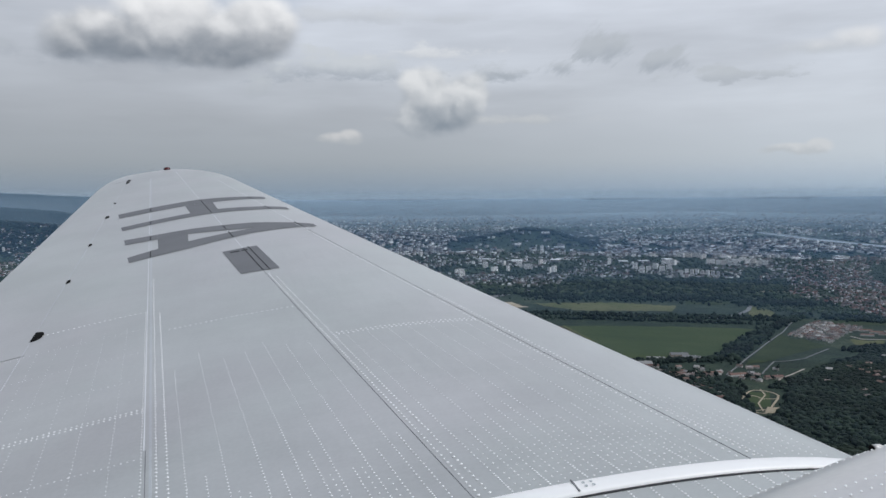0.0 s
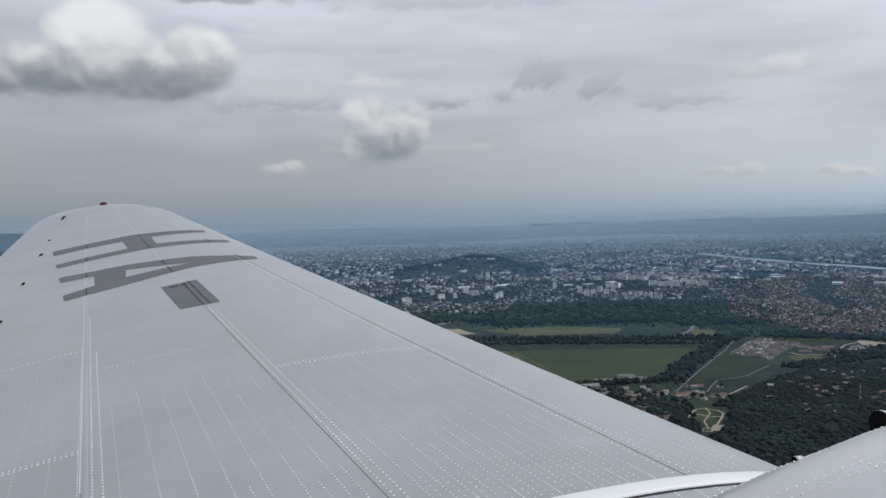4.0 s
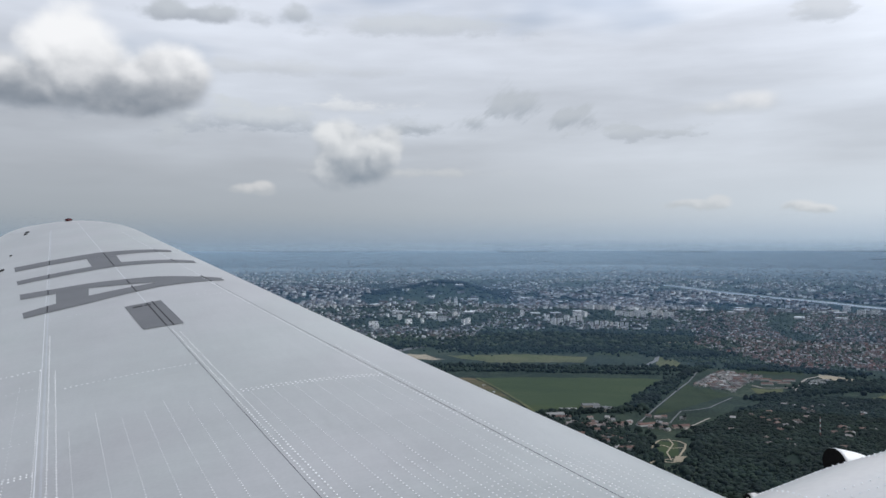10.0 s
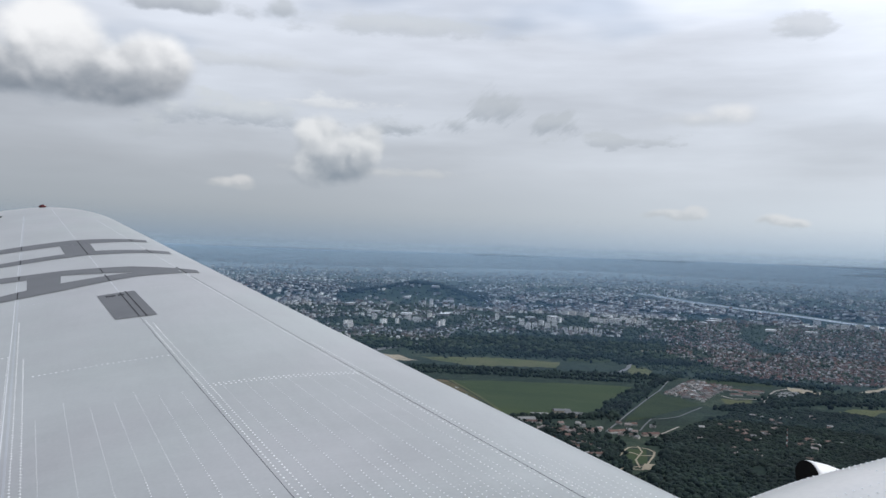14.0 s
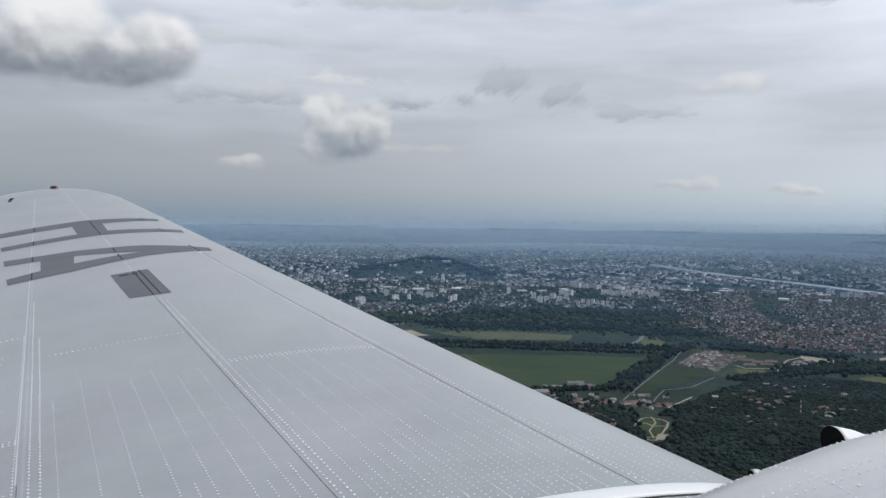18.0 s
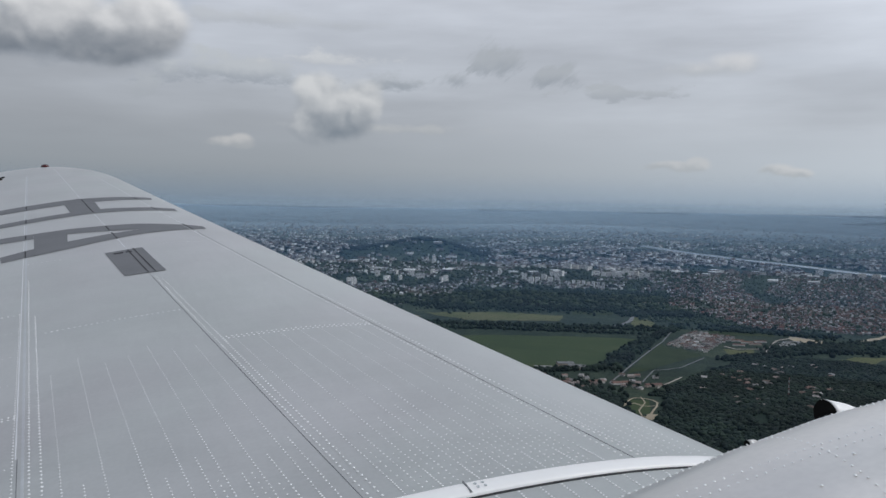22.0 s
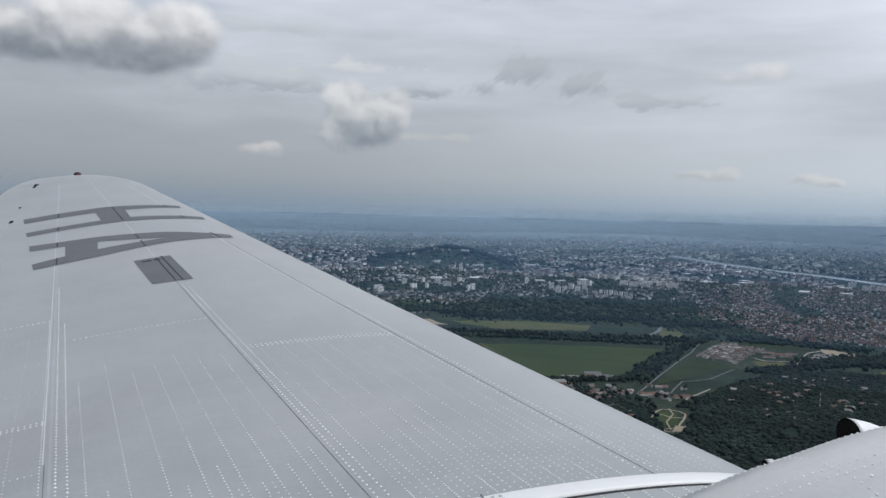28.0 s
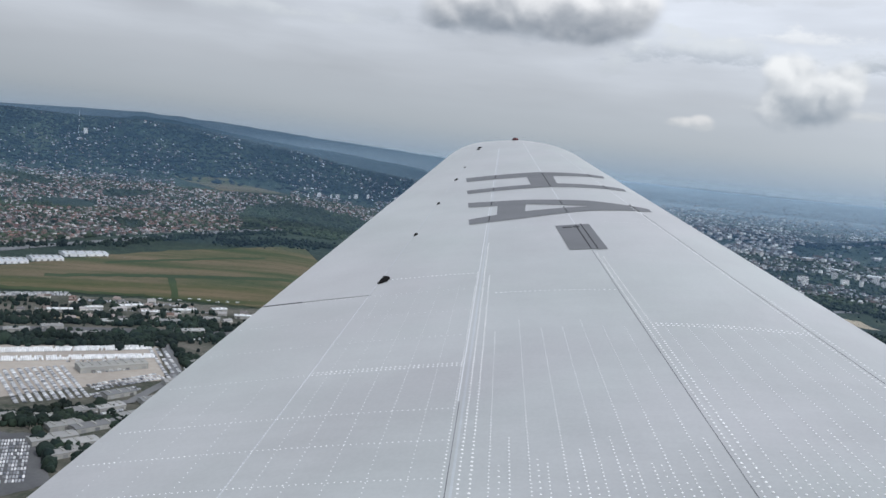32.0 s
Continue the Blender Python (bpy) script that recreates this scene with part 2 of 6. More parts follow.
sun = new("sun", bpy.data.lights.new("sun", "SUN"))
sun.data.energy, sun.data.angle, sun.data.color = 1.2, radians(12), (1.0, 0.96, 0.90)
a, e = radians(SUN_AZ), radians(SUN_EL)
sun.matrix_world = look((math.sin(a) * math.cos(e) * 100, math.cos(a) * math.cos(e) * 100, EYE_H + math.sin(e) * 100), (0, 0, EYE_H))

# ---- materials ----
def material(name, rough=0.6, metal=0.0, spec=0.5):
    m = bpy.data.materials.new(name)
    m.use_nodes = True
    k = Nodes(m.node_tree)
    b = m.node_tree.nodes["Principled BSDF"]
    b.inputs["Roughness"].default_value, b.inputs["Metallic"].default_value = rough, metal
    b.inputs["Specular IOR Level"].default_value = spec
    return m, k, b


def plain(name, c1, c2, scale, rough=0.6, metal=0.0, spec=0.5, bump=0.0, fine=0.0):
    """Two colours mixed by noise at two scales, with an optional fine relief."""
    m, k, b = material(name, rough, metal, spec)
    pos = k.add("ShaderNodeTexCoord").outputs["Object"]
    big, small = k.noise(pos, scale, 4.0, 0.6), k.noise(pos, scale * 9.0, 3.0, 0.6)
    f = k.math("ADD", k.math("MULTIPLY", k.step(big, 0.3, 0.7), 0.65), k.math("MULTIPLY", k.step(small, 0.25, 0.75), 0.35))
    k.put(b.inputs["Base Color"], k.mix(f, (*c1, 1), (*c2, 1)))
    if bump:
        n = k.add("ShaderNodeBump")
        n.inputs["Strength"].default_value, n.inputs["Distance"].default_value = bump, fine or 0.01
        k.put(n.inputs["Height"], small)
        k.put(b.inputs["Normal"], n.outputs[0])
    return m


def varied(name, colours, rough=0.8, by="island", grain=0.0, drift=0.0):
    """One of several colours for each separate piece of a mesh, or for each object."""
    m, k, b = material(name, rough, 0.0, 0.25)
    if by == "island":
        rnd = k.add("ShaderNodeNewGeometry").outputs["Random Per Island"]
    else:
        rnd = k.add("ShaderNodeObjectInfo").outputs["Random"]
    n = len(colours)
    col = k.ramp(rnd, [(i / max(n - 1, 1), c) for i, c in enumerate(colours)])
    if grain:
        pos = k.add("ShaderNodeTexCoord").outputs["Object"]
        f = k.noise(pos, grain, 3.0, 0.6)
        v = k.add("ShaderNodeVectorMath", operation="SCALE")
        k.put(v.inputs[0], col), k.put(v.inputs[3], k.step(f, 0.2, 0.8, 0.65, 1.35))
        col = v.outputs[0]
    if drift:
        pos = k.add("ShaderNodeTexCoord").outputs["Object"]
        v = k.add("ShaderNodeVectorMath", operation="SCALE")
        k.put(v.inputs[0], col), k.put(v.inputs[3], k.step(k.noise(pos, drift, 4.0, 0.6), 0.3, 0.7, 0.62, 1.45))
        col = v.outputs[0]
    k.put(b.inputs["Base Color"], col)
    return m


def streaked(name, stops, across, along_):
    """Grass in long stripes that run round the eye, as the mowing does; across and along_ are stripe sizes in metres."""
    m, k, b = material(name, 0.95, 0.0, 0.1)
    pos = k.add("ShaderNodeTexCoord").outputs["Object"]
    sp = k.add("ShaderNodeSeparateXYZ")
    k.put(sp.inputs[0], pos)
    far_ = k.math("SQRT", k.math("ADD", k.math("MULTIPLY", sp.outputs[0], sp.outputs[0]), k.math("MULTIPLY", sp.outputs[1], sp.outputs[1])))
    turn = k.math("ARCTAN2", sp.outputs[0], sp.outputs[1])
    v = k.add("ShaderNodeCombineXYZ")
    k.put(v.inputs[0], k.math("MULTIPLY", turn, 1800.0 / along_)), k.put(v.inputs[1], k.math("ADD", k.math("DIVIDE", far_, across), k.math("MULTIPLY", turn, 1.5)))
    f = k.math("ADD", k.math("MULTIPLY", k.noise(v.outputs[0], 1.0, 4.0, 0.55), 0.8), k.math("MULTIPLY", k.noise(pos, 0.08, 3.0, 0.7), 0.2))
    k.put(b.inputs["Base Color"], k.ramp(f, stops))
    return m


def skin_material(name, c, rough, metal):
    """Weathered aluminium paint: cloudy patches that also paint in reflections, faint streaks along the airflow and
    slightly wavy sheets.
    """
    m, k, b = material(name, rough, metal, 0.5)
    pos = k.add("ShaderNodeTexCoord").outputs["Object"]
    sc = k.add("ShaderNodeMapping")
    sc.inputs["Scale"].default_value = (0.5, 3.0, 1.0)
    k.put(sc.inputs[0], pos)
    # the patch tone also imitates faint blotchy reflections on the skin
    patch, flow, grit = k.noise(pos, 0.9, 4.0, 0.6), k.noise(sc.outputs[0], 2.2, 5.0, 0.65), k.noise(pos, 60.0, 2.0)
    v = k.math("ADD", k.step(patch, 0.3, 0.7, -0.065, 0.065), k.step(flow, 0.3, 0.75, -0.045, 0.045))
    v = k.math("ADD", k.math("ADD", 1.0, v), k.step(grit, 0.3, 0.7, -0.02, 0.02))
    s = k.add("ShaderNodeVectorMath", operation="SCALE")
    tint = k.ramp(k.noise(pos, 0.55, 3.0, 0.55), [(0.36, (c[0] * 0.985, c[1] * 1.005, c[2] * 0.995)), (0.64, (c[0] * 1.02, c[1] * 0.99, c[2] * 1.01))])
    k.put(s.inputs[0], tint)
    k.put(s.inputs[3], v)
    k.put(b.inputs["Base Color"], s.outputs[0])
    k.put(b.inputs["Roughness"], k.step(flow, 0.2, 0.8, rough - 0.06, rough + 0.08))
    n = k.add("ShaderNodeBump")
    n.inputs["Strength"].default_value, n.inputs["Distance"].default_value = 0.35, 0.012
    wave = k.add("ShaderNodeMapping")
    wave.inputs["Scale"].default_value = (6.0, 1.6, 1.0)
    k.put(wave.inputs[0], pos)
    k.put(n.inputs["Height"], k.noise(wave.outputs[0], 1.0, 2.0))
    k.put(b.inputs["Normal"], n.outputs[0])
    return m


M_SKIN = skin_material("aluminium_paint", (0.508, 0.519, 0.508), 0.36, 0.40)
M_NACELLE = skin_material("nacelle_metal", (0.80, 0.768, 0.725), 0.33, 0.92)
M_BAND = plain("bright_aluminium", (0.94, 0.93, 0.91), (0.98, 0.97, 0.95), 3.0, 0.40, 0.05)
M_LETTER = plain("dark_grey_paint", (0.115, 0.118, 0.125), (0.14, 0.142, 0.15), 2.5, 0.5)
M_RIVET = plain("rivet_metal", (0.88, 0.88, 0.88), (0.97, 0.97, 0.97), 4.0, 0.30, 0.0)
M_SEAM = plain("dark_sealant", (0.12, 0.123, 0.13), (0.30, 0.305, 0.31), 5.0, 0.7)
M_LAP = skin_material("lap_strip_paint", (0.55, 0.57, 0.58), 0.40, 0.3)
# near-black; on hinge slots and pipe mouths it paints in the inner shade
M_BLACK = plain("hole_soot_and_wheel_black", (0.006, 0.006, 0.007), (0.014, 0.013, 0.012), 8.0, 0.9, spec=0.05)
M_LAMP = plain("red_lamp_glass", (0.05, 0.008, 0.010), (0.09, 0.010, 0.012), 12.0, 0.2)

M_GROUND, k, b = material("ground_green", 0.95, 0.0, 0.1)
pos = k.add("ShaderNodeTexCoord").outputs["Object"]
n1, n2, n3 = k.noise(pos, 0.0045, 5.0, 0.6), k.noise(pos, 0.03, 4.0, 0.65), k.noise(pos, 0.2, 2.0)
g = k.ramp(k.math("ADD", k.math("MULTIPLY", n1, 0.6), k.math("MULTIPLY", n2, 0.4)), [
    (0.30, (0.015, 0.026, 0.023)), (0.45, (0.024, 0.038, 0.030)), (0.56, (0.038, 0.055, 0.038)), (0.66, (0.066, 0.080, 0.052)), (0.8, (0.12, 0.118, 0.09))])
v = k.add("ShaderNodeVectorMath", operation="SCALE")
k.put(v.inputs[0], g), k.put(v.inputs[3], k.step(n3, 0.2, 0.8, 0.6, 1.4))
k.put(b.inputs["Base Color"], v.outputs[0])

M_FIELD = streaked("mown_grass", [(0.30, (0.036, 0.056, 0.028)), (0.5, (0.046, 0.068, 0.031)), (0.72, (0.064, 0.082, 0.040))], 120.0, 300.0)
M_BROWN = streaked("dry_grass", [(0.36, (0.050, 0.068, 0.030)), (0.46, (0.078, 0.082, 0.040)), (0.55, (0.120, 0.100, 0.058)), (0.66, (0.155, 0.118, 0.074))], 75.0, 420.0)
M_YELLOW = plain("pale_meadow", (0.075, 0.092, 0.040), (0.125, 0.125, 0.065), 0.012, 0.95, spec=0.1)
M_GREEN = plain("rough_grass", (0.026, 0.042, 0.022), (0.045, 0.060, 0.030), 0.015, 0.95, spec=0.1)
M_SAND = plain("bare_sandy_soil", (0.30, 0.26, 0.19), (0.42, 0.36, 0.27), 0.02, 0.95, spec=0.1)
M_ASPHALT = plain("grey_asphalt", (0.07, 0.072, 0.078), (0.12, 0.12, 0.122), 0.03, 0.9)
M_ROAD = plain("pale_road", (0.12, 0.125, 0.13), (0.18, 0.18, 0.18), 0.02, 0.9)
M_CONCRETE = plain("yard_concrete", (0.30, 0.265, 0.23), (0.43, 0.385, 0.335), 0.015, 0.9)
M_WATER = plain("river_water", (0.28, 0.32, 0.35), (0.36, 0.40, 0.43), 0.004, 0.2)
M_PLAIN_HAZED, k, b = material("far_plain_painted_haze", 1.0, 0.0, 0.0)
pos = k.add("ShaderNodeTexCoord").outputs["Object"]
flat = k.add("ShaderNodeVectorMath", operation="MULTIPLY")
k.put(flat.inputs[0], pos)
flat.inputs[1].default_value = (1, 1, 0)
out_ = k.add("ShaderNodeVectorMath", operation="LENGTH")
k.put(out_.inputs[0], flat.outputs[0])
# haze painted into the base colour: pale blue towards the rim
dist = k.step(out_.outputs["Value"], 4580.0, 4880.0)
turn_ = k.add("ShaderNodeSeparateXYZ")
k.put(turn_.inputs[0], pos)
drawn_ = k.add("ShaderNodeCombineXYZ")
k.put(drawn_.inputs[0], k.math("MULTIPLY", k.math("ARCTAN2", turn_.outputs[0], turn_.outputs[1]), 40.0)), k.put(drawn_.inputs[1], k.math("MULTIPLY", out_.outputs["Value"], 0.045))
spec1, spec2 = k.noise(drawn_.outputs[0], 2.4, 6.0, 0.7), k.noise(drawn_.outputs[0], 0.35, 3.0, 0.6)
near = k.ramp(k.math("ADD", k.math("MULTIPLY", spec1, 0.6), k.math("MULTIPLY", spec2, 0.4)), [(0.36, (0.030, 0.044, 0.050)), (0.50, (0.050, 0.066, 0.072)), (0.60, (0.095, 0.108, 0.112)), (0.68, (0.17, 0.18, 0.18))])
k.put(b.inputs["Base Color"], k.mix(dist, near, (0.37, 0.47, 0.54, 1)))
# both ranges have haze put into their blue colour, more in the farther
M_HILL_FAR_HAZED = plain("hazed_far_hills", (0.05, 0.075, 0.095), (0.07, 0.095, 0.115), 0.004, 1.0, spec=0.0)
M_HILL_MID_HAZED = plain("hazed_middle_hills", (0.018, 0.032, 0.04), (0.034, 0.05, 0.056), 0.006, 1.0, spec=0.0)
M_LEAF = varied("woodland_leaves", [(0.008, 0.016, 0.015), (0.013, 0.023, 0.018), (0.019, 0.031, 0.021), (0.010, 0.018, 0.016)], 0.95, grain=0.5, drift=0.007)
M_LEAF_TOWN = varied("town_leaves", [(0.018, 0.030, 0.020), (0.030, 0.046, 0.027), (0.045, 0.062, 0.036), (0.022, 0.036, 0.026)], 0.9, grain=0.5, drift=0.006)
# leaves of far woods, tinted bluer as haze in the colour
M_LEAF_HAZED = varied("hazed_distant_leaves", [(0.010, 0.018, 0.018), (0.016, 0.026, 0.024), (0.023, 0.035, 0.029)], 0.95, drift=0.004)
M_TRUNK = plain("bark", (0.05, 0.04, 0.03), (0.09, 0.075, 0.06), 1.0, 0.9)
M_WALL = varied("house_render", [(0.16, 0.15, 0.14), (0.24, 0.22, 0.20), (0.74, 0.73, 0.71), (0.18, 0.15, 0.13), (0.34, 0.32, 0.29), (0.17, 0.15, 0.13)], 0.85)
M_ROOF = varied("roof_tiles", [(0.07, 0.047, 0.043), (0.17, 0.08, 0.062), (0.055, 0.048, 0.048), (0.22, 0.125, 0.10), (0.085, 0.08, 0.08), (0.12, 0.065, 0.055), (0.36, 0.35, 0.35), (0.06, 0.052, 0.05), (0.50, 0.48, 0.46)], 0.85)
M_WALL_HILL = varied("hillside_walls", [(0.12, 0.115, 0.11), (0.22, 0.21, 0.20), (0.80, 0.79, 0.77), (0.16, 0.15, 0.14), (0.55, 0.53, 0.50)], 0.9)
# city walls and roofs in greyer tones, partly haze put into the colour
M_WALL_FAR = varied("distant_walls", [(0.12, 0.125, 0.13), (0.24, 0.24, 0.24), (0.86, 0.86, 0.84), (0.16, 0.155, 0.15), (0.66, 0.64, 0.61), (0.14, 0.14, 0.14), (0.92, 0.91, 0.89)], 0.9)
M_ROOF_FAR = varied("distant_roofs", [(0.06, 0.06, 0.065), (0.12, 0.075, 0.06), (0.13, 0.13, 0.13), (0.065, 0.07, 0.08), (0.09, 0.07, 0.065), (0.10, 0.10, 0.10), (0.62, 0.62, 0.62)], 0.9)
# outermost houses in pale mid tones, with haze painted in
M_OUTER_HAZED = varied("hazed_outer_roofs", [(0.16, 0.165, 0.17), (0.22, 0.21, 0.205), (0.30, 0.30, 0.30), (0.19, 0.195, 0.20), (0.46, 0.46, 0.46)], 0.9)
M_PANEL = varied("panel_block_walls", [(0.82, 0.81, 0.79), (0.90, 0.88, 0.85), (0.62, 0.61, 0.59), (0.80, 0.74, 0.67)], 0.85, by="object")
M_GLASS_BAND = plain("dark_window_glass", (0.10, 0.11, 0.12), (0.16, 0.17, 0.18), 0.2, 0.2)
M_WHITE = plain("white_sheet_metal", (0.62, 0.63, 0.64), (0.74, 0.75, 0.75), 0.05, 0.5)
M_SHEET = plain("grey_blue_roof_sheet", (0.40, 0.42, 0.45), (0.52, 0.54, 0.56), 0.05, 0.5)
M_SHED = plain("pale_roofing", (0.25, 0.25, 0.235), (0.34, 0.335, 0.31), 0.05, 0.7)
M_INDUSTRY = plain("worn_ground", (0.030, 0.042, 0.030), (0.17, 0.155, 0.135), 0.02, 0.95, spec=0.1)
M_CAR = varied("car_paint", [(0.16, 0.17, 0.19), (0.42, 0.43, 0.45), (0.10, 0.11, 0.13), (0.75, 0.75, 0.76), (0.10, 0.10, 0.11), (0.70, 0.71, 0.72), (0.30, 0.31, 0.33), (0.80, 0.80, 0.80), (0.05, 0.06, 0.09)], 0.35)
M_VAN = varied("van_paint", [(0.74, 0.75, 0.76), (0.82, 0.82, 0.82), (0.60, 0.61, 0.62), (0.78, 0.78, 0.77)], 0.35)
M_RED = plain("red_mast_paint", (0.16, 0.07, 0.065), (0.22, 0.085, 0.075), 0.3, 0.6)


def haze_sheet_material(density, q):
    """Colour of an added sheet that imitates haze, thickest below the horizon and gone a few degrees above it."""
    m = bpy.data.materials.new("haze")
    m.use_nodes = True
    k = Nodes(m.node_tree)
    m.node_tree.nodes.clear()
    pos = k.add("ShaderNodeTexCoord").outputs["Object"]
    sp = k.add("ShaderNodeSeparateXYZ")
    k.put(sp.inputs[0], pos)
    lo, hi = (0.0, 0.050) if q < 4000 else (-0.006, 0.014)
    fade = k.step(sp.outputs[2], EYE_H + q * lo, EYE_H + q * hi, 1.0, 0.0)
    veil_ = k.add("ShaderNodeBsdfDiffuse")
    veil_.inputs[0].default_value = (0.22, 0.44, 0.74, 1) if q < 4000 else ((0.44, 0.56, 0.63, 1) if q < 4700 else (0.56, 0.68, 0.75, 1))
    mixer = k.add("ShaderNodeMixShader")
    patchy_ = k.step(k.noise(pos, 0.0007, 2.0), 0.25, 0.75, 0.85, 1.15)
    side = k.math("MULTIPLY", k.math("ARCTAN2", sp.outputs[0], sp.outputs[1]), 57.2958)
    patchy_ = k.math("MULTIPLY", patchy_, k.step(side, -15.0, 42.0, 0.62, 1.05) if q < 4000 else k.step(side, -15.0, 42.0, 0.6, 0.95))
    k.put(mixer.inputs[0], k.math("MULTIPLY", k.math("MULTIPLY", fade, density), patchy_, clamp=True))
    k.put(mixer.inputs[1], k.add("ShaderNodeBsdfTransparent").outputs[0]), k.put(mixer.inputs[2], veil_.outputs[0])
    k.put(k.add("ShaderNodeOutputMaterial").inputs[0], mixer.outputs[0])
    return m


M_LINE = plain("pale_joint_line", (0.66, 0.67, 0.69), (0.80, 0.81, 0.82), 3.0, 0.45, 0.0)
M_INK = plain("black_joint_line", (0.025, 0.026, 0.028), (0.045, 0.046, 0.05), 5.0, 0.7, spec=0.2)

# ---- helpers for building ----
def mesh_object(name, verts, faces, mats, parent=None, label="", mat_ids=None, smooth=False):
    me = bpy.data.meshes.new(name)
    me.from_pydata([tuple(v) for v in verts], [], [tuple(f) for f in faces])
    for m in (mats if isinstance(mats, (list, tuple)) else [mats]):
        me.materials.append(m)
    if mat_ids is not None:
        me.polygons.foreach_set("material_index", np.asarray(mat_ids, dtype=np.int32))
    if smooth:
        me.polygons.foreach_set("use_smooth", np.ones(len(me.polygons), dtype=bool))
    me.update()
    ob = new(name, me)
    if parent:
        ob.parent = parent
    if label:
        ob["label"] = label
    return ob


def part(name, bm, mat, parent, label="", smooth=False):
    me = bpy.data.meshes.new(name)
    bm.normal_update()
    bm.to_mesh(me)
    bm.free()
    me.materials.append(mat)
    if smooth:
        me.polygons.foreach_set("use_smooth", np.ones(len(me.polygons), dtype=bool))
    ob = new(name, me)
    ob.parent = parent
    if label:
        ob["label"] = label
    return ob


def big_mesh(name, V, F, mats, mat_ids=None, smooth=False):
    """One object from arrays of vertices (n, 3) and of triangles (m, 3)."""
    me = bpy.data.meshes.new(name)
    V, F = np.asarray(V, dtype=np.float32), np.asarray(F, dtype=np.int32)
    me.vertices.add(len(V))
    me.vertices.foreach_set("co", V.ravel())
    me.loops.add(F.size)
    me.loops.foreach_set("vertex_index", F.ravel())
    me.polygons.add(len(F))
    me.polygons.foreach_set("loop_start", np.arange(0, F.size, F.shape[1], dtype=np.int32))
    for m in mats:
        me.materials.append(m)
    if mat_ids is not None:
        me.polygons.foreach_set("material_index", np.asarray(mat_ids, dtype=np.int32))
    me.polygons.foreach_set("use_smooth", np.full(len(F), smooth, dtype=bool))
    me.update()
    me.validate()
    return new(name, me)


# ---- the land: a plain that rises in the far distance ----
NEAR, SPAN = 1800.0, 3050.0


def shrink(r):
    """Beyond NEAR the land is drawn in towards its rim, and rises so that it is seen under the same angle."""
    r = np.asarray(r, dtype=float)
    return np.where(r < NEAR, r, NEAR + SPAN * (1 - np.exp(-np.maximum(r - NEAR, 0) / SPAN)))


def spread(q):
    q = np.asarray(q, dtype=float)
    return np.where(q < NEAR, q, NEAR - SPAN * np.log(np.maximum(1 - (q - NEAR) / SPAN, 1e-4)))


def soft(x, lo, hi):
    t = np.clip((np.asarray(x, dtype=float) - lo) / (hi - lo), 0, 1)
    return t * t * (3 - 2 * t)


def height(x, y):
    x, y = np.asarray(x, dtype=float), np.asarray(y, dtype=float)
    q = np.hypot(x, y)
    a = np.degrees(np.arctan2(x, y))
    z = np.where(q < NEAR, 0.0, EYE_H - q * EYE_H / spread(q))
    # wooded castle hill, and a lower ridge beside it
    z = z + 74 * np.exp(-np.abs((a - 19.7) / 2.9) ** 2.2 - ((q - 3920) / 190) ** 2) + 30 * np.exp(-((a - 15.8) / 3.4) ** 2 - ((q - 3860) / 200) ** 2)
    z = z + 36 * np.exp(-((a - 9.5) / 4.6) ** 2 - ((q - 4000) / 260) ** 2)
    # the long range of hills
    rise = soft(q, 3800, 4280) * (1 - soft(q, 4340, 4560))
    top = EYE_H + q * np.tan(np.radians(np.interp(a, [-60, -38, -33, -29.5, -27, -24, -20.5, -17, -12, -4, 6], [0.4, -0.1, -0.2, -0.05, -0.15, -0.5, -0.9, -1.2, -1.5, -2.1, -2.8])))
    z = z + np.maximum(top - z, 0) * rise * (1 - soft(a, -12, 6))
    z = z + q * 0.0095 * soft(q, 4560, 4880)
    # the land lies a little higher on the side of the hills
    return z + q * np.interp(a, [-38, -20, -10], [0.0110, 0.0110, 0.0]) * soft(-a, 9, 20) * soft(q, 350, 700) * (1 - soft(-a, 80, 140))


def at(a, r):
    """Ground points at azimuth a (degrees) and distance r (metres, before the drawing in)."""
    a, q = np.radians(a), shrink(r)
    x, y = q * np.sin(a), q * np.cos(a)
    return np.stack([x, y, height(x, y)], -1)


az_lines = np.unique(np.concatenate([np.arange(-180, -60, 6.0), np.arange(-60, 66, 0.25), np.arange(66, 180, 6.0)]))
q_lines = np.concatenate([[1.0], np.arange(150, 700, 50), np.arange(700, 1800, 25), np.arange(1800, 4880, 24), [4880.0]])
A, Q = np.meshgrid(np.radians(az_lines), q_lines)
gx, gy = Q * np.sin(A), Q * np.cos(A)
V = np.stack([gx, gy, height(gx, gy)], -1).reshape(-1, 3)
nq, na = A.shape
i, j = np.meshgrid(np.arange(nq - 1), np.arange(na), indexing="ij")
k2 = (j + 1) % na
F = np.stack([i * na + j, (i + 1) * na + j, (i + 1) * na + k2, i * na + k2], -1).reshape(-1, 4)
# the far part of the plain has haze painted into its colour
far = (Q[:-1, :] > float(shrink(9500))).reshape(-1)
ground = big_mesh("ground", V, F[:, ::-1], [M_GROUND, M_PLAIN_HAZED], far.astype(int), True)
tagged(ground, "dark green plain with woods and meadows under the aircraft", "ground", kind="structure")


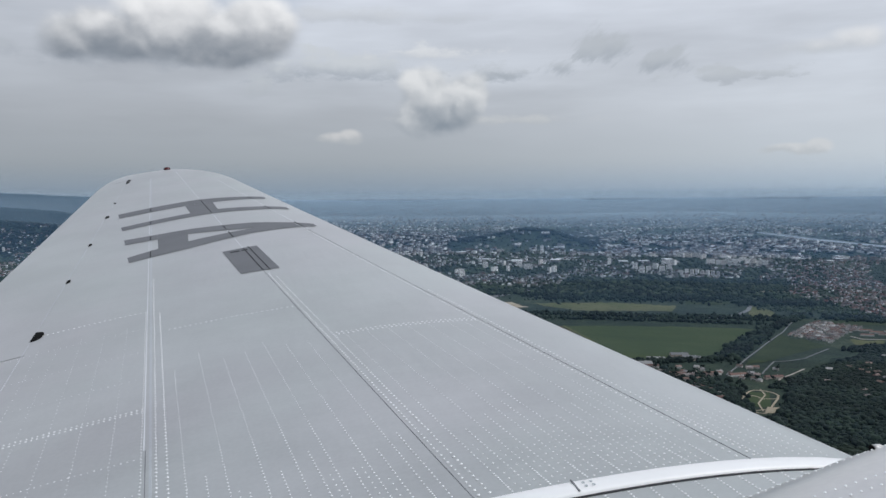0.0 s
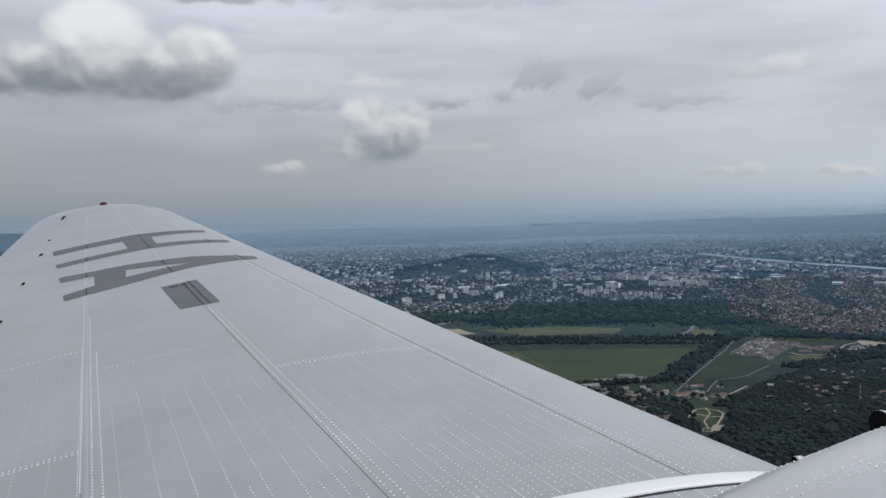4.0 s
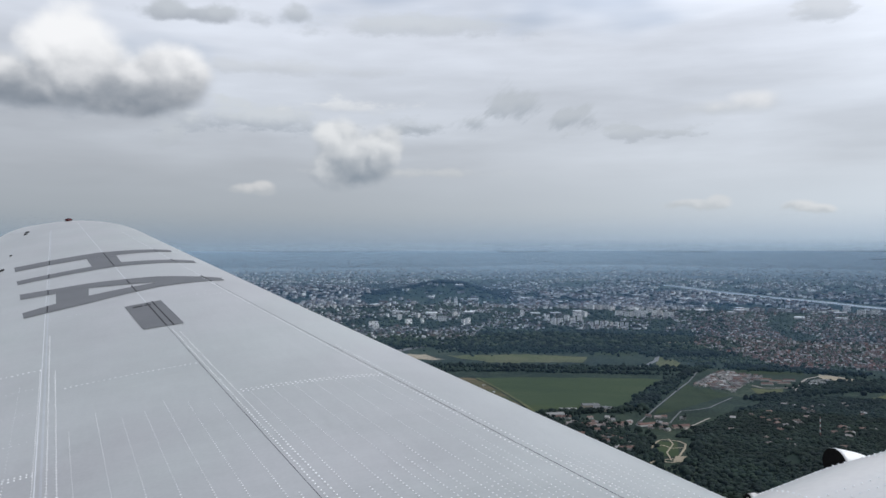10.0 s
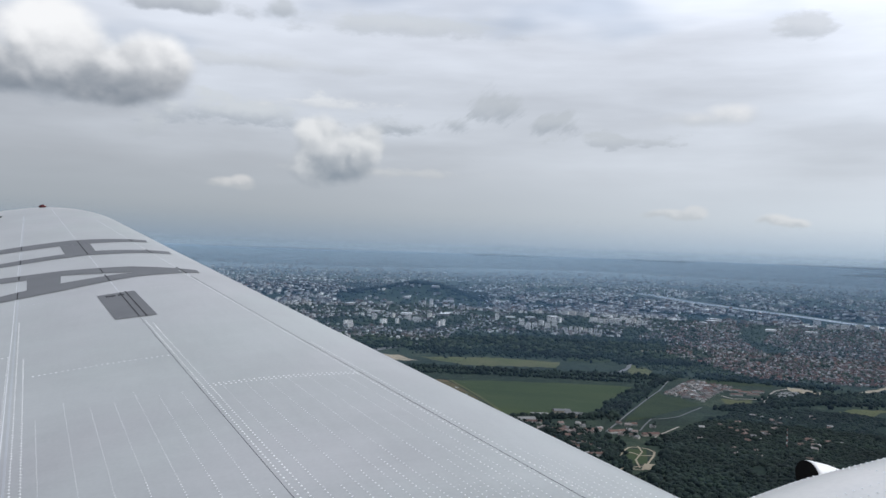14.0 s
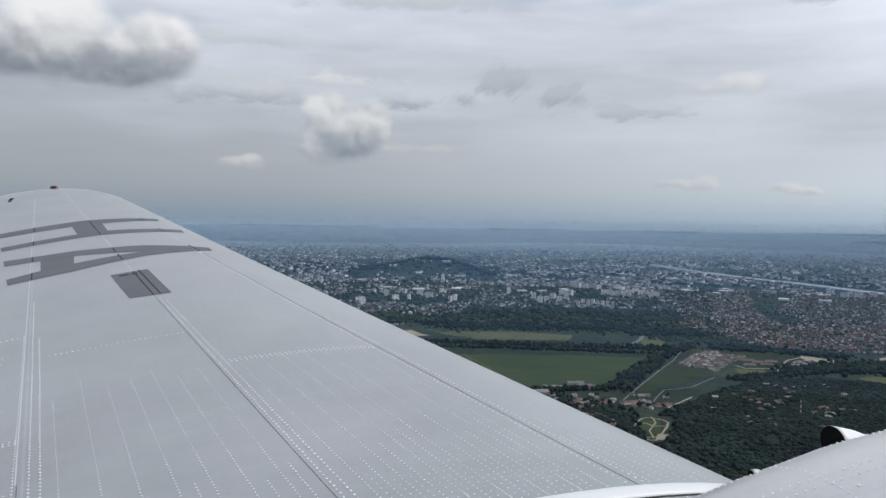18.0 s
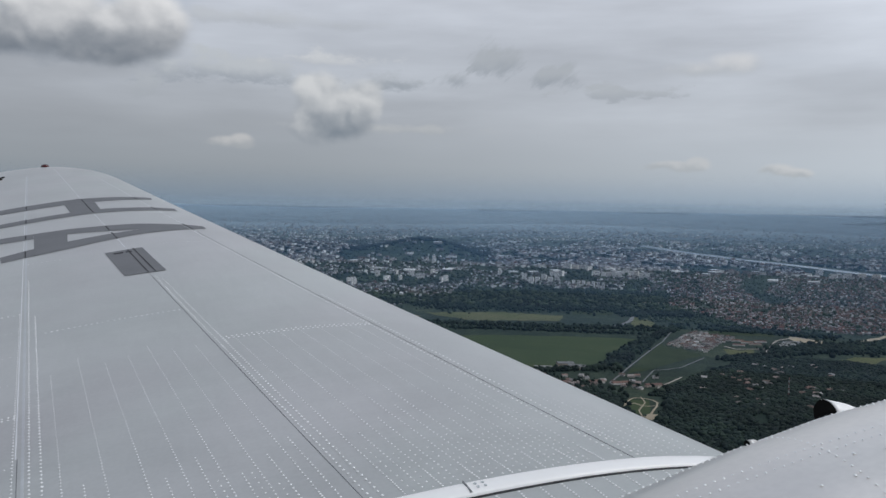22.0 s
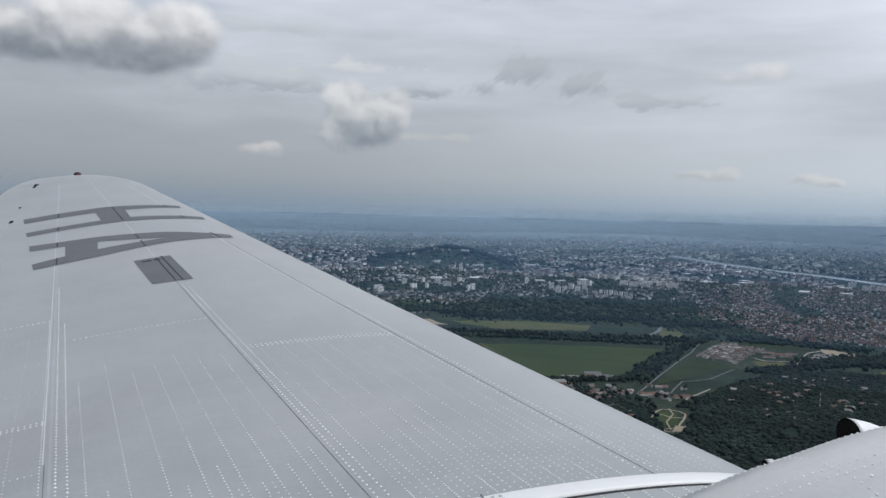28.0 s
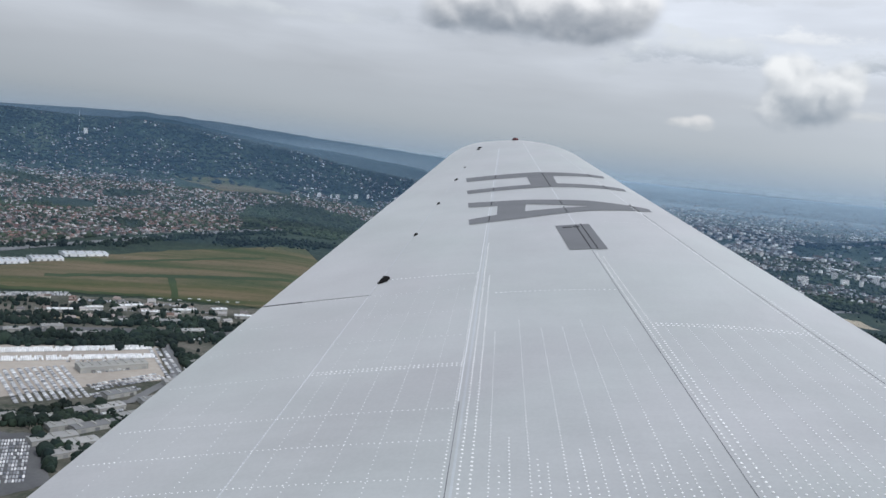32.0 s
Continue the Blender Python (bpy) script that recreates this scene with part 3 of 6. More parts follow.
def patch(name, corners, mat, label, category, lift=2.2, n=36, kind="structure"):
    """A sheet over the land, between corners given as (azimuth, distance), in order round it."""
    c = np.array(corners, dtype=float)
    S, T = np.meshgrid(np.arange(n + 1) / n, np.arange(n + 1) / n, indexing="ij")
    S, T = S[..., None], T[..., None]
    W_ = ((c[0] * (1 - S) + c[1] * S) * (1 - T) + (c[3] * (1 - S) + c[2] * S) * T).reshape(-1, 2)
    for w in W_:
        x0, y0 = w
        w[0] += 0.16 * noise.noise((x0 * 1.3, y0 * 0.008, 3)) + 0.05 * noise.noise((x0 * 5, y0 * 0.03, 5))
        w[1] *= 1 + 0.010 * noise.noise((x0 * 1.3, y0 * 0.008, 7)) + 0.003 * noise.noise((x0 * 5, y0 * 0.03, 9))
    V = at(W_[:, 0], W_[:, 1]) + np.array([0, 0, lift * 0.3])
    F = [(o, o + 1, o + n + 2, o + n + 1) for a in range(n) for o in range(a * (n + 1), a * (n + 1) + n)]
    ob = mesh_object(name, V, F, mat)
    bmx = bmesh.new()
    bmx.from_mesh(ob.data)
    bmesh.ops.recalc_face_normals(bmx, faces=bmx.faces)
    if bmx.faces[0].normal.z < 0:
        bmesh.ops.reverse_faces(bmx, faces=bmx.faces)
    bmx.to_mesh(ob.data)
    bmx.free()
    return tagged(ob, label, category, kind=kind)


def ribbon(name, points, width, mat, label, category, lift=3.0, steps=14, kind="structure"):
    """A road or river along points (azimuth, distance)."""
    pts = []
    for (a0, r0), (a1, r1) in zip(points, points[1:]):
        for s in range(steps):
            t = s / steps
            pts.append(at(a0 + (a1 - a0) * t, r0 + (r1 - r0) * t))
    pts.append(at(*points[-1]))
    V, F = [], []
    for n_, p in enumerate(pts):
        d = Vector(pts[min(n_ + 1, len(pts) - 1)]) - Vector(pts[max(n_ - 1, 0)])
        side = Vector((d.y, -d.x, 0)).normalized() * width / 2
        for s in (-1, 1):
            e = Vector(p) + side * s
            V.append((e.x, e.y, float(height(e.x, e.y)) + lift * 0.35))
        if n_:
            F.append((2 * n_ - 2, 2 * n_ - 1, 2 * n_ + 1, 2 * n_))
    ob = mesh_object(name, V, F, mat)
    if ob.data.polygons[0].normal.z < 0:
        ob.data.flip_normals()
    return tagged(ob, label, category, kind=kind)

# ---- the aircraft: its port wing and engine nacelle ----
# aircraft axes: x forward, y outboard from the joint of the outer wing, z up; the origin lies at the joint's leading edge
airplane = new("airplane")
airplane.matrix_world = Matrix(((0.99616, 0.0, -0.08750, 2.3505), (-0.00778, 0.99604, -0.08855, 2.4436), (0.08716, 0.08889, 0.99222, 318.8808), (0, 0, 0, 1)))
tagged(airplane, "silver-grey propeller airliner wing with dark registration letters, in flight", "airplane")
SWEEP, LENGTH, C_ROOT, C_TIP = 0.262863, 10.3, 4.37, 1.3581
TH_ROOT, TH_TIP, DIHEDRAL, INCID = 0.0879, 0.04384, radians(5), 0.005611
TIP_Y, TIP_X, TIP_FROM = 10.49, -3.42, 8.8


def section(u):
    u = min(max(u, 0.0), 1.0)
    return (2.7 * math.sqrt(u) - 1.35 * u - 2.0 * u * u + 0.65 * u ** 3) * 0.97


def chord(y):
    return -y * math.tan(SWEEP), C_ROOT + (C_TIP - C_ROOT) * y / LENGTH


def top_z(x, y):
    le, c = chord(y)
    yy = max(y, 0.0)
    th = TH_ROOT + (TH_TIP - TH_ROOT) * y / LENGTH
    z0 = y * math.tan(DIHEDRAL) if y > 0 else 0.0
    return z0 + c * th * section((le - x) / c) - (le - x) * math.tan(INCID)


def edges(y):
    """Leading and trailing edge, with the rounded tip."""
    le, c = chord(y)
    te = le - c
    if y > TIP_FROM:
        s = min((y - TIP_FROM) / (TIP_Y - TIP_FROM), 1.0)
        le -= (le - TIP_X) * (1 - math.sqrt(max(1 - s * s, 0)))
        te += (TIP_X - te) * (1 - max(1 - s ** 3, 0) ** (1 / 3))
    return le, te


def skin(u, y, off=0.0):
    """A point on the upper skin, u from leading to trailing edge."""
    le, te = edges(y)
    x = le - u * (le - te)
    if y > TIP_FROM:
        l0, c0 = chord(y)
        th = TH_ROOT + (TH_TIP - TH_ROOT) * y / LENGTH
        z = y * math.tan(DIHEDRAL) + (le - te) * th * section(u) - (l0 - x) * math.tan(INCID)
        s = min((y - TIP_FROM) / (TIP_Y - TIP_FROM), 1.0)
        z += (top_z(x, y) - z) * (1 - s ** 3) * 0.9
        return Vector((x, y, z + off))
    z = top_z(x, y) + off
    if u < 0.16:
        x -= 0.040 * (1 - u / 0.16) ** 2 * min(1.0, 1.25 * (1 - y / 9.5))
    return Vector((x, y, z))


def under(u, y):
    le, te = edges(y)
    x = le - u * (le - te)
    th = TH_ROOT + (TH_TIP - TH_ROOT) * y / LENGTH
    z0 = y * math.tan(DIHEDRAL) if y > 0 else 0.0
    if u < 0.16 and y < TIP_FROM:
        x -= 0.040 * (1 - u / 0.16) ** 2 * min(1.0, 1.25 * (1 - y / 9.5))
    return Vector((x, y, z0 - (le - te) * th * 0.45 * section(u) - (le - x) * math.tan(INCID)))


def shell(us, ys):
    """A closed piece of wing between two chord fractions and two stations."""
    bm = bmesh.new()
    up = [[bm.verts.new(skin(u, y)) for u in us] for y in ys]
    lo = [[bm.verts.new(under(u, y) - Vector((0, 0, 0.004))) for u in us] for y in ys]
    for r in range(len(ys) - 1):
        for c in range(len(us) - 1):
            bm.faces.new((up[r][c], up[r + 1][c], up[r + 1][c + 1], up[r][c + 1]))
            bm.faces.new((lo[r][c], lo[r][c + 1], lo[r + 1][c + 1], lo[r + 1][c]))
        for c in (0, len(us) - 1):
            bm.faces.new((up[r][c], lo[r][c], lo[r + 1][c], up[r + 1][c]))
    for r in (0, len(ys) - 1):
        for c in range(len(us) - 1):
            bm.faces.new((up[r][c], up[r][c + 1], lo[r][c + 1], lo[r][c]))
    bmesh.ops.recalc_face_normals(bm, faces=bm.faces)
    return bm


def span(lo, hi, n):
    return [lo + (hi - lo) * k / n for k in range(n + 1)]


NOSE = [0.0, 0.002, 0.006, 0.012, 0.02, 0.03, 0.045, 0.06, 0.08, 0.105, 0.135, 0.16]
HINGE, AIL_IN, AIL_OUT = 0.80, 2.66, 9.62
TIPS = span(9.62, 10.2, 8)[:-1] + [10.2, 10.28, 10.35, 10.41, 10.45, 10.475, 10.487]
outer_wing = part("outer_wing", shell(NOSE + span(0.16, 0.797, 26)[1:], span(0.0, 9.62, 60)), M_SKIN, airplane, smooth=True)
part("wing_tip", shell(NOSE + span(0.16, 1.0, 26)[1:], TIPS), M_SKIN, outer_wing, smooth=True)
part("trailing_edge_panel", shell(span(0.797, 1.0, 8), span(0.0, AIL_IN - 0.012, 16)), M_SKIN, outer_wing, smooth=True)
aileron = part("aileron", shell(span(0.7972, 1.0, 8), span(AIL_IN + 0.004, AIL_OUT - 0.012, 40)), M_SKIN, airplane, "pale grey aileron, nearly level", smooth=True)
for o in [airplane_part for airplane_part in airplane.children_recursive if airplane_part.type == "MESH"]:
    o.data.set_sharp_from_angle(angle=radians(40))
center_wing = part("center_wing", shell(NOSE + span(0.16, 1.0, 30)[1:], [-3.6, -2.4, -1.2, -0.09]), M_SKIN, airplane, smooth=True)
center_wing.data.set_sharp_from_angle(angle=radians(40))


def strip(name, path, width, off, mat, parent, label="", thick=0.0007):
    """A thin band along the skin; path gives (x, y) points, off its height over the skin."""
    bm = bmesh.new()
    rows_ = []
    for n_, (x, y) in enumerate(path):
        a, b = path[max(n_ - 1, 0)], path[min(n_ + 1, len(path) - 1)]
        d = Vector((b[0] - a[0], b[1] - a[1], 0)).normalized()
        s = Vector((-d.y, d.x, 0)) * width / 2
        r = []
        for sgn in (-1, 1):
            px, py = x + s.x * sgn, y + s.y * sgn
            z = top_z(px, py)
            r += [bm.verts.new((px, py, z + off + thick)), bm.verts.new((px, py, z + off - 0.004))]
        rows_.append(r)
    for a, b in zip(rows_, rows_[1:]):
        bm.faces.new((a[0], a[2], b[2], b[0]))
        bm.faces.new((a[0], b[0], b[1], a[1]))
        bm.faces.new((a[2], a[3], b[3], b[2]))
    bmesh.ops.recalc_face_normals(bm, faces=bm.faces)
    return part(name, bm, mat, parent, label)


def along(u, y0, y1, n=30):
    return [(chord(y)[0] - u * chord(y)[1], y) for y in span(y0, y1, n)]


def across(y, u0, u1, n=16):
    le, c = chord(y)
    return [(le - u * c, y) for u in span(u0, u1, n)]


# lap joints over the three spars, with their dark edge
strip("seam", along(0.379, 0.02, 2.0, 24), 0.0028, 0.0005, M_SEAM, outer_wing, "dark joint line")
strip("seam", along(0.379, 2.0, 3.49, 18), 0.0026, 0.0005, M_SEAM, outer_wing, "dark joint line")
strip("seam", along(0.160, 0.02, 4.9, 40), 0.0026, 0.0005, M_SEAM, outer_wing, "dark joint line")
strip("joint_line", along(0.379, 3.5, 9.9, 50), 0.0055, 0.0005, M_LINE, outer_wing, "pale joint line")
strip("joint_line", along(0.160, 4.9, 8.7, 30), 0.0050, 0.0005, M_LINE, outer_wing, "pale joint line")
strip("joint_line", along(0.609, 0.95, 9.4, 50), 0.0045, 0.0012, M_LINE, outer_wing, "pale joint line")
strip("lap_strip", along(0.603, 0.02, 9.5, 60), 0.010, 0.0008, M_LAP, outer_wing)
strip("seam", along(0.6075, 0.02, 0.95, 12), 0.0035, 0.0005, M_SEAM, outer_wing, "dark joint line")
strip("seam", across(AIL_IN - 0.004, 0.925, 0.998, 6), 0.013, 0.001, M_INK, outer_wing, "dark gap at the end of the aileron")

# bright curved cover over the joint of outer and centre wing
bm = bmesh.new()
prev = None
for u in NOSE[1:] + span(0.16, 0.99, 30)[1:]:
    le, c = chord(0.0)
    x = le - u * c
    z = top_z(x, 0.0)
    row = [bm.verts.new((x, y, z + h)) for y, h in ((0.012, -0.004), (0.008, 0.006), (-0.002, 0.012), (-0.04, 0.0165), (-0.076, 0.0155), (-0.085, 0.010), (-0.088, -0.02))]
    if prev:
        for a in range(6):
            bm.faces.new((prev[a], prev[a + 1], row[a + 1], row[a]))
    prev = row
bmesh.ops.recalc_face_normals(bm, faces=bm.faces)
joint_cover = part("joint_cover", bm, M_BAND, airplane, "bright bare-metal joint cover", smooth=True)
strip("seam", [(chord(0)[0] - u * C_ROOT, -0.095) for u in span(0.01, 0.95, 40)], 0.013, 0.001, M_INK, joint_cover, "dark gap beside the cover")
strip("cover_joint", [(-1.352, 0.006), (-1.357, -0.080)], 0.004, 0.0155, M_SEAM, joint_cover, "dark butt joint of the cover")
for x_, y_ in ((-1.325, -0.030), (-1.300, -0.030), (-1.325, -0.055), (-1.300, -0.055)):
    strip("screw", [(x_ - 0.004, y_), (x_ + 0.004, y_)], 0.008, 0.0175, M_LAP, joint_cover, "small dull screw head")


def marking(name, quads, parent, label=""):
    """Paint laid on the skin, from four-sided pieces of (x, y) corners."""
    bm = bmesh.new()
    for q in quads:
        q = [Vector(p) for p in q]
        n, m = 14, 3
        g = [[None] * (m + 1) for _ in range(n + 1)]
        for a in range(n + 1):
            for b in range(m + 1):
                s, t = a / n, b / m
                p = (q[0] * (1 - s) + q[1] * s) * (1 - t) + (q[3] * (1 - s) + q[2] * s) * t
                g[a][b] = bm.verts.new((p.x, p.y, top_z(p.x, p.y) + 0.0024))
        for a in range(n):
            for b in range(m):
                bm.faces.new((g[a][b], g[a + 1][b], g[a + 1][b + 1], g[a][b + 1]))
    bmesh.ops.remove_doubles(bm, verts=bm.verts, dist=0.0005)
    for f_ in bm.faces:
        if f_.normal.z < 0:
            f_.normal_flip()
    return part(name, bm, M_LETTER, parent, label)


marking("letter", [
    [(-3.617, 6.97), (-2.825, 7.127), (-2.83, 6.825), (-3.573, 6.706)], [(-2.825, 7.127), (-2.10, 7.06), (-2.09, 6.90), (-2.83, 6.825)],
    [(-3.489, 6.163), (-2.62, 6.365), (-2.65, 6.141), (-3.452, 5.966)], [(-2.62, 6.365), (-1.90, 6.29), (-1.88, 6.12), (-2.65, 6.141)],
    [(-2.923, 6.812), (-2.642, 6.840), (-2.576, 6.36), (-2.842, 6.30)]], outer_wing, "dark grey painted letter H")
marking("letter", [
    [(-3.376, 5.483), (-3.087, 5.46), (-3.066, 5.237), (-3.339, 5.253)], [(-3.257, 4.707), (-3.019, 4.838), (-2.99, 4.565), (-3.22, 4.502)],
    [(-3.087, 5.46), (-2.823, 5.468), (-2.772, 4.63), (-3.0, 4.56)],
    [(-2.823, 5.468), (-2.256, 5.40), (-2.2443, 5.113), (-2.811, 5.248)], [(-2.7905, 4.926), (-2.2443, 5.113), (-2.236, 4.911), (-2.772, 4.63)],
    [(-2.256, 5.40), (-1.72, 5.20), (-1.70, 5.06), (-2.236, 4.911)]], outer_wing, "dark grey painted letter A")
marking("dash", [[(-2.50, 4.292), (-2.236, 4.357), (-2.096, 3.509), (-2.362, 3.491)]], outer_wing, "dark grey painted dash")
strip("stencil", [(-2.44, 4.22), (-2.37, 4.235)], 0.04, 0.0026, M_INK, outer_wing, "small dark stencil")
strip("stencil", [(-2.355, 4.24), (-2.31, 4.25)], 0.04, 0.0026, M_INK, outer_wing, "small dark stencil")
for u, y0, y1 in ((0.379, 3.5, 4.33), (0.379, 4.8, 5.10), (0.379, 5.18, 5.42), (0.379, 6.15, 7.09), (0.160, 5.0, 5.32), (0.160, 6.13, 6.36), (0.160, 6.89, 7.08), (0.605, 4.54, 4.80), (0.605, 5.25, 5.46), (0.605, 6.0, 6.24), (0.605, 6.75, 7.05)):
    strip("seam", along(u, y0, y1, 8), 0.009, 0.0026, M_INK, outer_wing, "black joint line")
strip("seam", along(0.365, 3.5, 4.36, 8), 0.009, 0.0026, M_INK, outer_wing, "black joint line")


def notch(y, w, l):
    """Hinge slot of the aileron: a raised plate, its black painting the shade inside the slot."""
    le, c = chord(y)
    x = le - HINGE * c
    bm = bmesh.new()
    ring = []
    for a in range(12):
        t = math.pi * a / 11
        px, py = x + l * math.sin(t), y + w * math.cos(t)
        ring.append((px, py, top_z(px, py) + 0.006))
    top = [bm.verts.new(p) for p in ring]
    bot = [bm.verts.new((p[0], p[1], p[2] - 0.02)) for p in ring]
    bm.faces.new(top)
    for a in range(12):
        b = (a + 1) % 12
        bm.faces.new((top[a], bot[a], bot[b], top[b]))
    bmesh.ops.recalc_face_normals(bm, faces=bm.faces)
    return part("hinge_slot", bm, M_BLACK, aileron, "raised black plate that paints the dark of a hinge slot")


for y, w, l in ((2.99, 0.085, 0.062), (4.30, 0.045, 0.028), (5.59, 0.045, 0.026), (6.94, 0.06, 0.036), (7.81, 0.035, 0.022), (9.40, 0.05, 0.04), (9.58, 0.06, 0.05)):
    notch(y, w, l)
strip("hinge_line", along(HINGE, 0.05, 9.6, 50), 0.006, 0.0008, M_LAP, outer_wing)

# tip lamp
bm = bmesh.new()
bmesh.ops.create_uvsphere(bm, u_segments=16, v_segments=8, radius=0.045)
for v in bm.verts:
    v.co = (v.co.x * 1.1, v.co.y * 0.9, v.co.z * 0.62)
    v.co += skin(0.30, 10.36) + Vector((0, 0, 0.012))
navigation_lamp = part("navigation_lamp", bm, M_LAMP, airplane, "dark red tip lamp", smooth=True)

# rivets: low domes, joined
DOME = [(math.cos(a * math.pi / 3), math.sin(a * math.pi / 3), 0.0) for a in range(6)] + [(0.6 * math.cos(a * math.pi / 3), 0.6 * math.sin(a * math.pi / 3), 0.42) for a in range(6)] + [(0, 0, 0.56)]
DOME_F = [(a, (a + 1) % 6, 6 + (a + 1) % 6) for a in range(6)] + [(a, 6 + (a + 1) % 6, 6 + a) for a in range(6)] + [(6 + a, 6 + (a + 1) % 6, 12) for a in range(6)]
rng = np.random.default_rng(5)


def rivets(spots, parent, r=0.0055, label="rows of small bright rivets"):
    P = np.array([(p[0], p[1], p[2]) for p in spots])
    R_ = np.array([(p[3] if len(p) > 3 else r) for p in spots])
    D = np.array(DOME)
    V = (P[:, None, :] + D[None] * R_[:, None, None]).reshape(-1, 3)
    F = (np.array(DOME_F)[None] + 13 * np.arange(len(P))[:, None, None]).reshape(-1, 3)
    ob = big_mesh("rivets", V, F, [M_RIVET], None, True)
    ob.parent = parent
    return tagged(ob, label, kind="stuff")


def row(path_fn, step, r=0.0055, skip=0.0, dx=0.0, dy=0.0):
    """Rivets at even steps along a path over the skin."""
    step, r = step * 0.60, r * 0.76
    out = []
    pts = [Vector((x + dx, y + dy)) for x, y in path_fn]
    left = 0.0
    for a, b in zip(pts, pts[1:]):
        L = (b - a).length
        while left < L:
            p = a + (b - a) * (left / L)
            if rng.random() >= skip:
                p = p + Vector((rng.normal(0, 0.0006), rng.normal(0, 0.0006)))
                out.append((p.x, p.y, top_z(p.x, p.y) + 0.001, r * rng.uniform(0.85, 1.12)))
            left += step
        left -= L
    return out


spots = []
for u in (0.574, 0.541, 0.512, 0.484, 0.457, 0.431, 0.403):
    spots += row(along(u, 0.16, 0.85), 0.042, 0.0053) + row(along(u, 0.862, rng.uniform(1.80, 2.05)), 0.042, 0.0043)
for u in (0.351, 0.322, 0.293, 0.266, 0.238, 0.210, 0.187):
    spots += row(along(u, 0.16, 0.85), 0.042, 0.0053) + row(along(u, 0.862, 1.84), 0.042, 0.0043)
for u, y1 in ((0.598, 3.8), (0.5885, 2.9), (0.3745, 3.4), (0.366, 3.3), (0.167, 5.2), (0.152, 2.6)):
    spots += row(along(u, 0.05, y1), 0.052, 0.0072)
spots += row(along(0.6115, 0.05, 3.0), 0.048, 0.0058)
for u in (0.64, 0.675, 0.71, 0.745, 0.775):
    spots += row(along(u, 0.1, 1.34), 0.055, 0.0042, 0.0)
    spots += row(along(u, 1.4, 2.7), 0.070, 0.0036, 0.05)
for u in (0.80, ):
    spots += row(along(u, 0.1, 2.6), 0.042, 0.0040)
for u in (0.85, 0.90, 0.945):
    spots += row(along(u, 0.1, 1.3), 0.06, 0.0038, 0.02)
spots += row(across(1.36, 0.612, 0.80), 0.038, 0.0070) + row(across(1.387, 0.612, 0.80), 0.038, 0.0066)
spots += row(across(1.36, 0.80, 0.985), 0.045, 0.0044)
for y in (0.31, 0.60, 0.885, 1.785, 2.2, 2.62):
    spots += row(across(y, 0.612, 0.985), 0.040 if y < 1 else 0.055, 0.0050 if y < 1 else 0.0038, 0.0 if y < 1 else 0.05)
spots += row(across(2.975, 0.612, 0.79), 0.050, 0.0080) + row(across(2.50, 0.385, 0.582), 0.048, 0.0076)
spots += row(across(1.862, 0.168, 0.362), 0.042, 0.0082) + row(across(1.892, 0.168, 0.362), 0.042, 0.0076)
spots += row(across(4.45, 0.17, 0.30), 0.05, 0.004) + row(across(4.3, 0.53, 0.60), 0.05, 0.004)
# dense rows beside the joint: half the step on the last stretch, and rows between the rows
for u in (0.574, 0.541, 0.512, 0.484, 0.457, 0.431, 0.403, 0.351, 0.322, 0.293, 0.266, 0.238, 0.210, 0.187):
    spots += row(along(u, 0.03, 0.155, 5), 0.024, 0.0056)
for n_, u in enumerate((0.5575, 0.5265, 0.498, 0.470, 0.444, 0.417, 0.392, 0.336, 0.308, 0.280, 0.252, 0.224, 0.198)):
    spots += row(along(u, 0.0475, (0.62, 0.42, 0.50)[n_ % 3] + (0.12 if n_ > 6 else 0.0), 8), 0.042, 0.0056)
for u in (0.566, 0.534, 0.505, 0.491, 0.463, 0.437, 0.424, 0.344, 0.329, 0.315, 0.300, 0.287, 0.273, 0.259, 0.245, 0.231, 0.217, 0.204):
    spots += row(along(u, 0.035, rng.uniform(0.28, 0.46), 6), 0.066, 0.0054)
for u in (0.136, 0.124, 0.112, 0.100, 0.086):
    spots += row(along(u, 0.05, 0.75 - (0.142 - u) * 6, 8), 0.042, 0.0046)
spots += row(along(0.1465, 0.04, 0.50, 8), 0.030, 0.0050)
rivets(spots, outer_wing)
spots = []
for k_ in range(36):
    spots += row([(chord(0)[0] - (0.07 + k_ * 0.0173) * C_ROOT, y) for y in (-0.115, -0.9)], 0.030, 0.0056)
rivets(spots, center_wing)

# engine nacelle: a tapering round body over the centre wing
NAC_Y, NAC_Z = -1.15, 0.15


def nac_r(x):
    return float(np.interp(x, [-4.0, -3.0, -2.2, -1.6, -1.3, -1.0, -0.7, -0.4, 0.2, 1.0, 2.2, 2.6], [0.10, 0.34, 0.491, 0.548, 0.597, 0.644, 0.680, 0.695, 0.708, 0.72, 0.72, 0.65]))


def nac(x, a, off=0.0):
    r = nac_r(x) + off
    return Vector((x, NAC_Y + r * math.cos(a), NAC_Z + r * math.sin(a)))


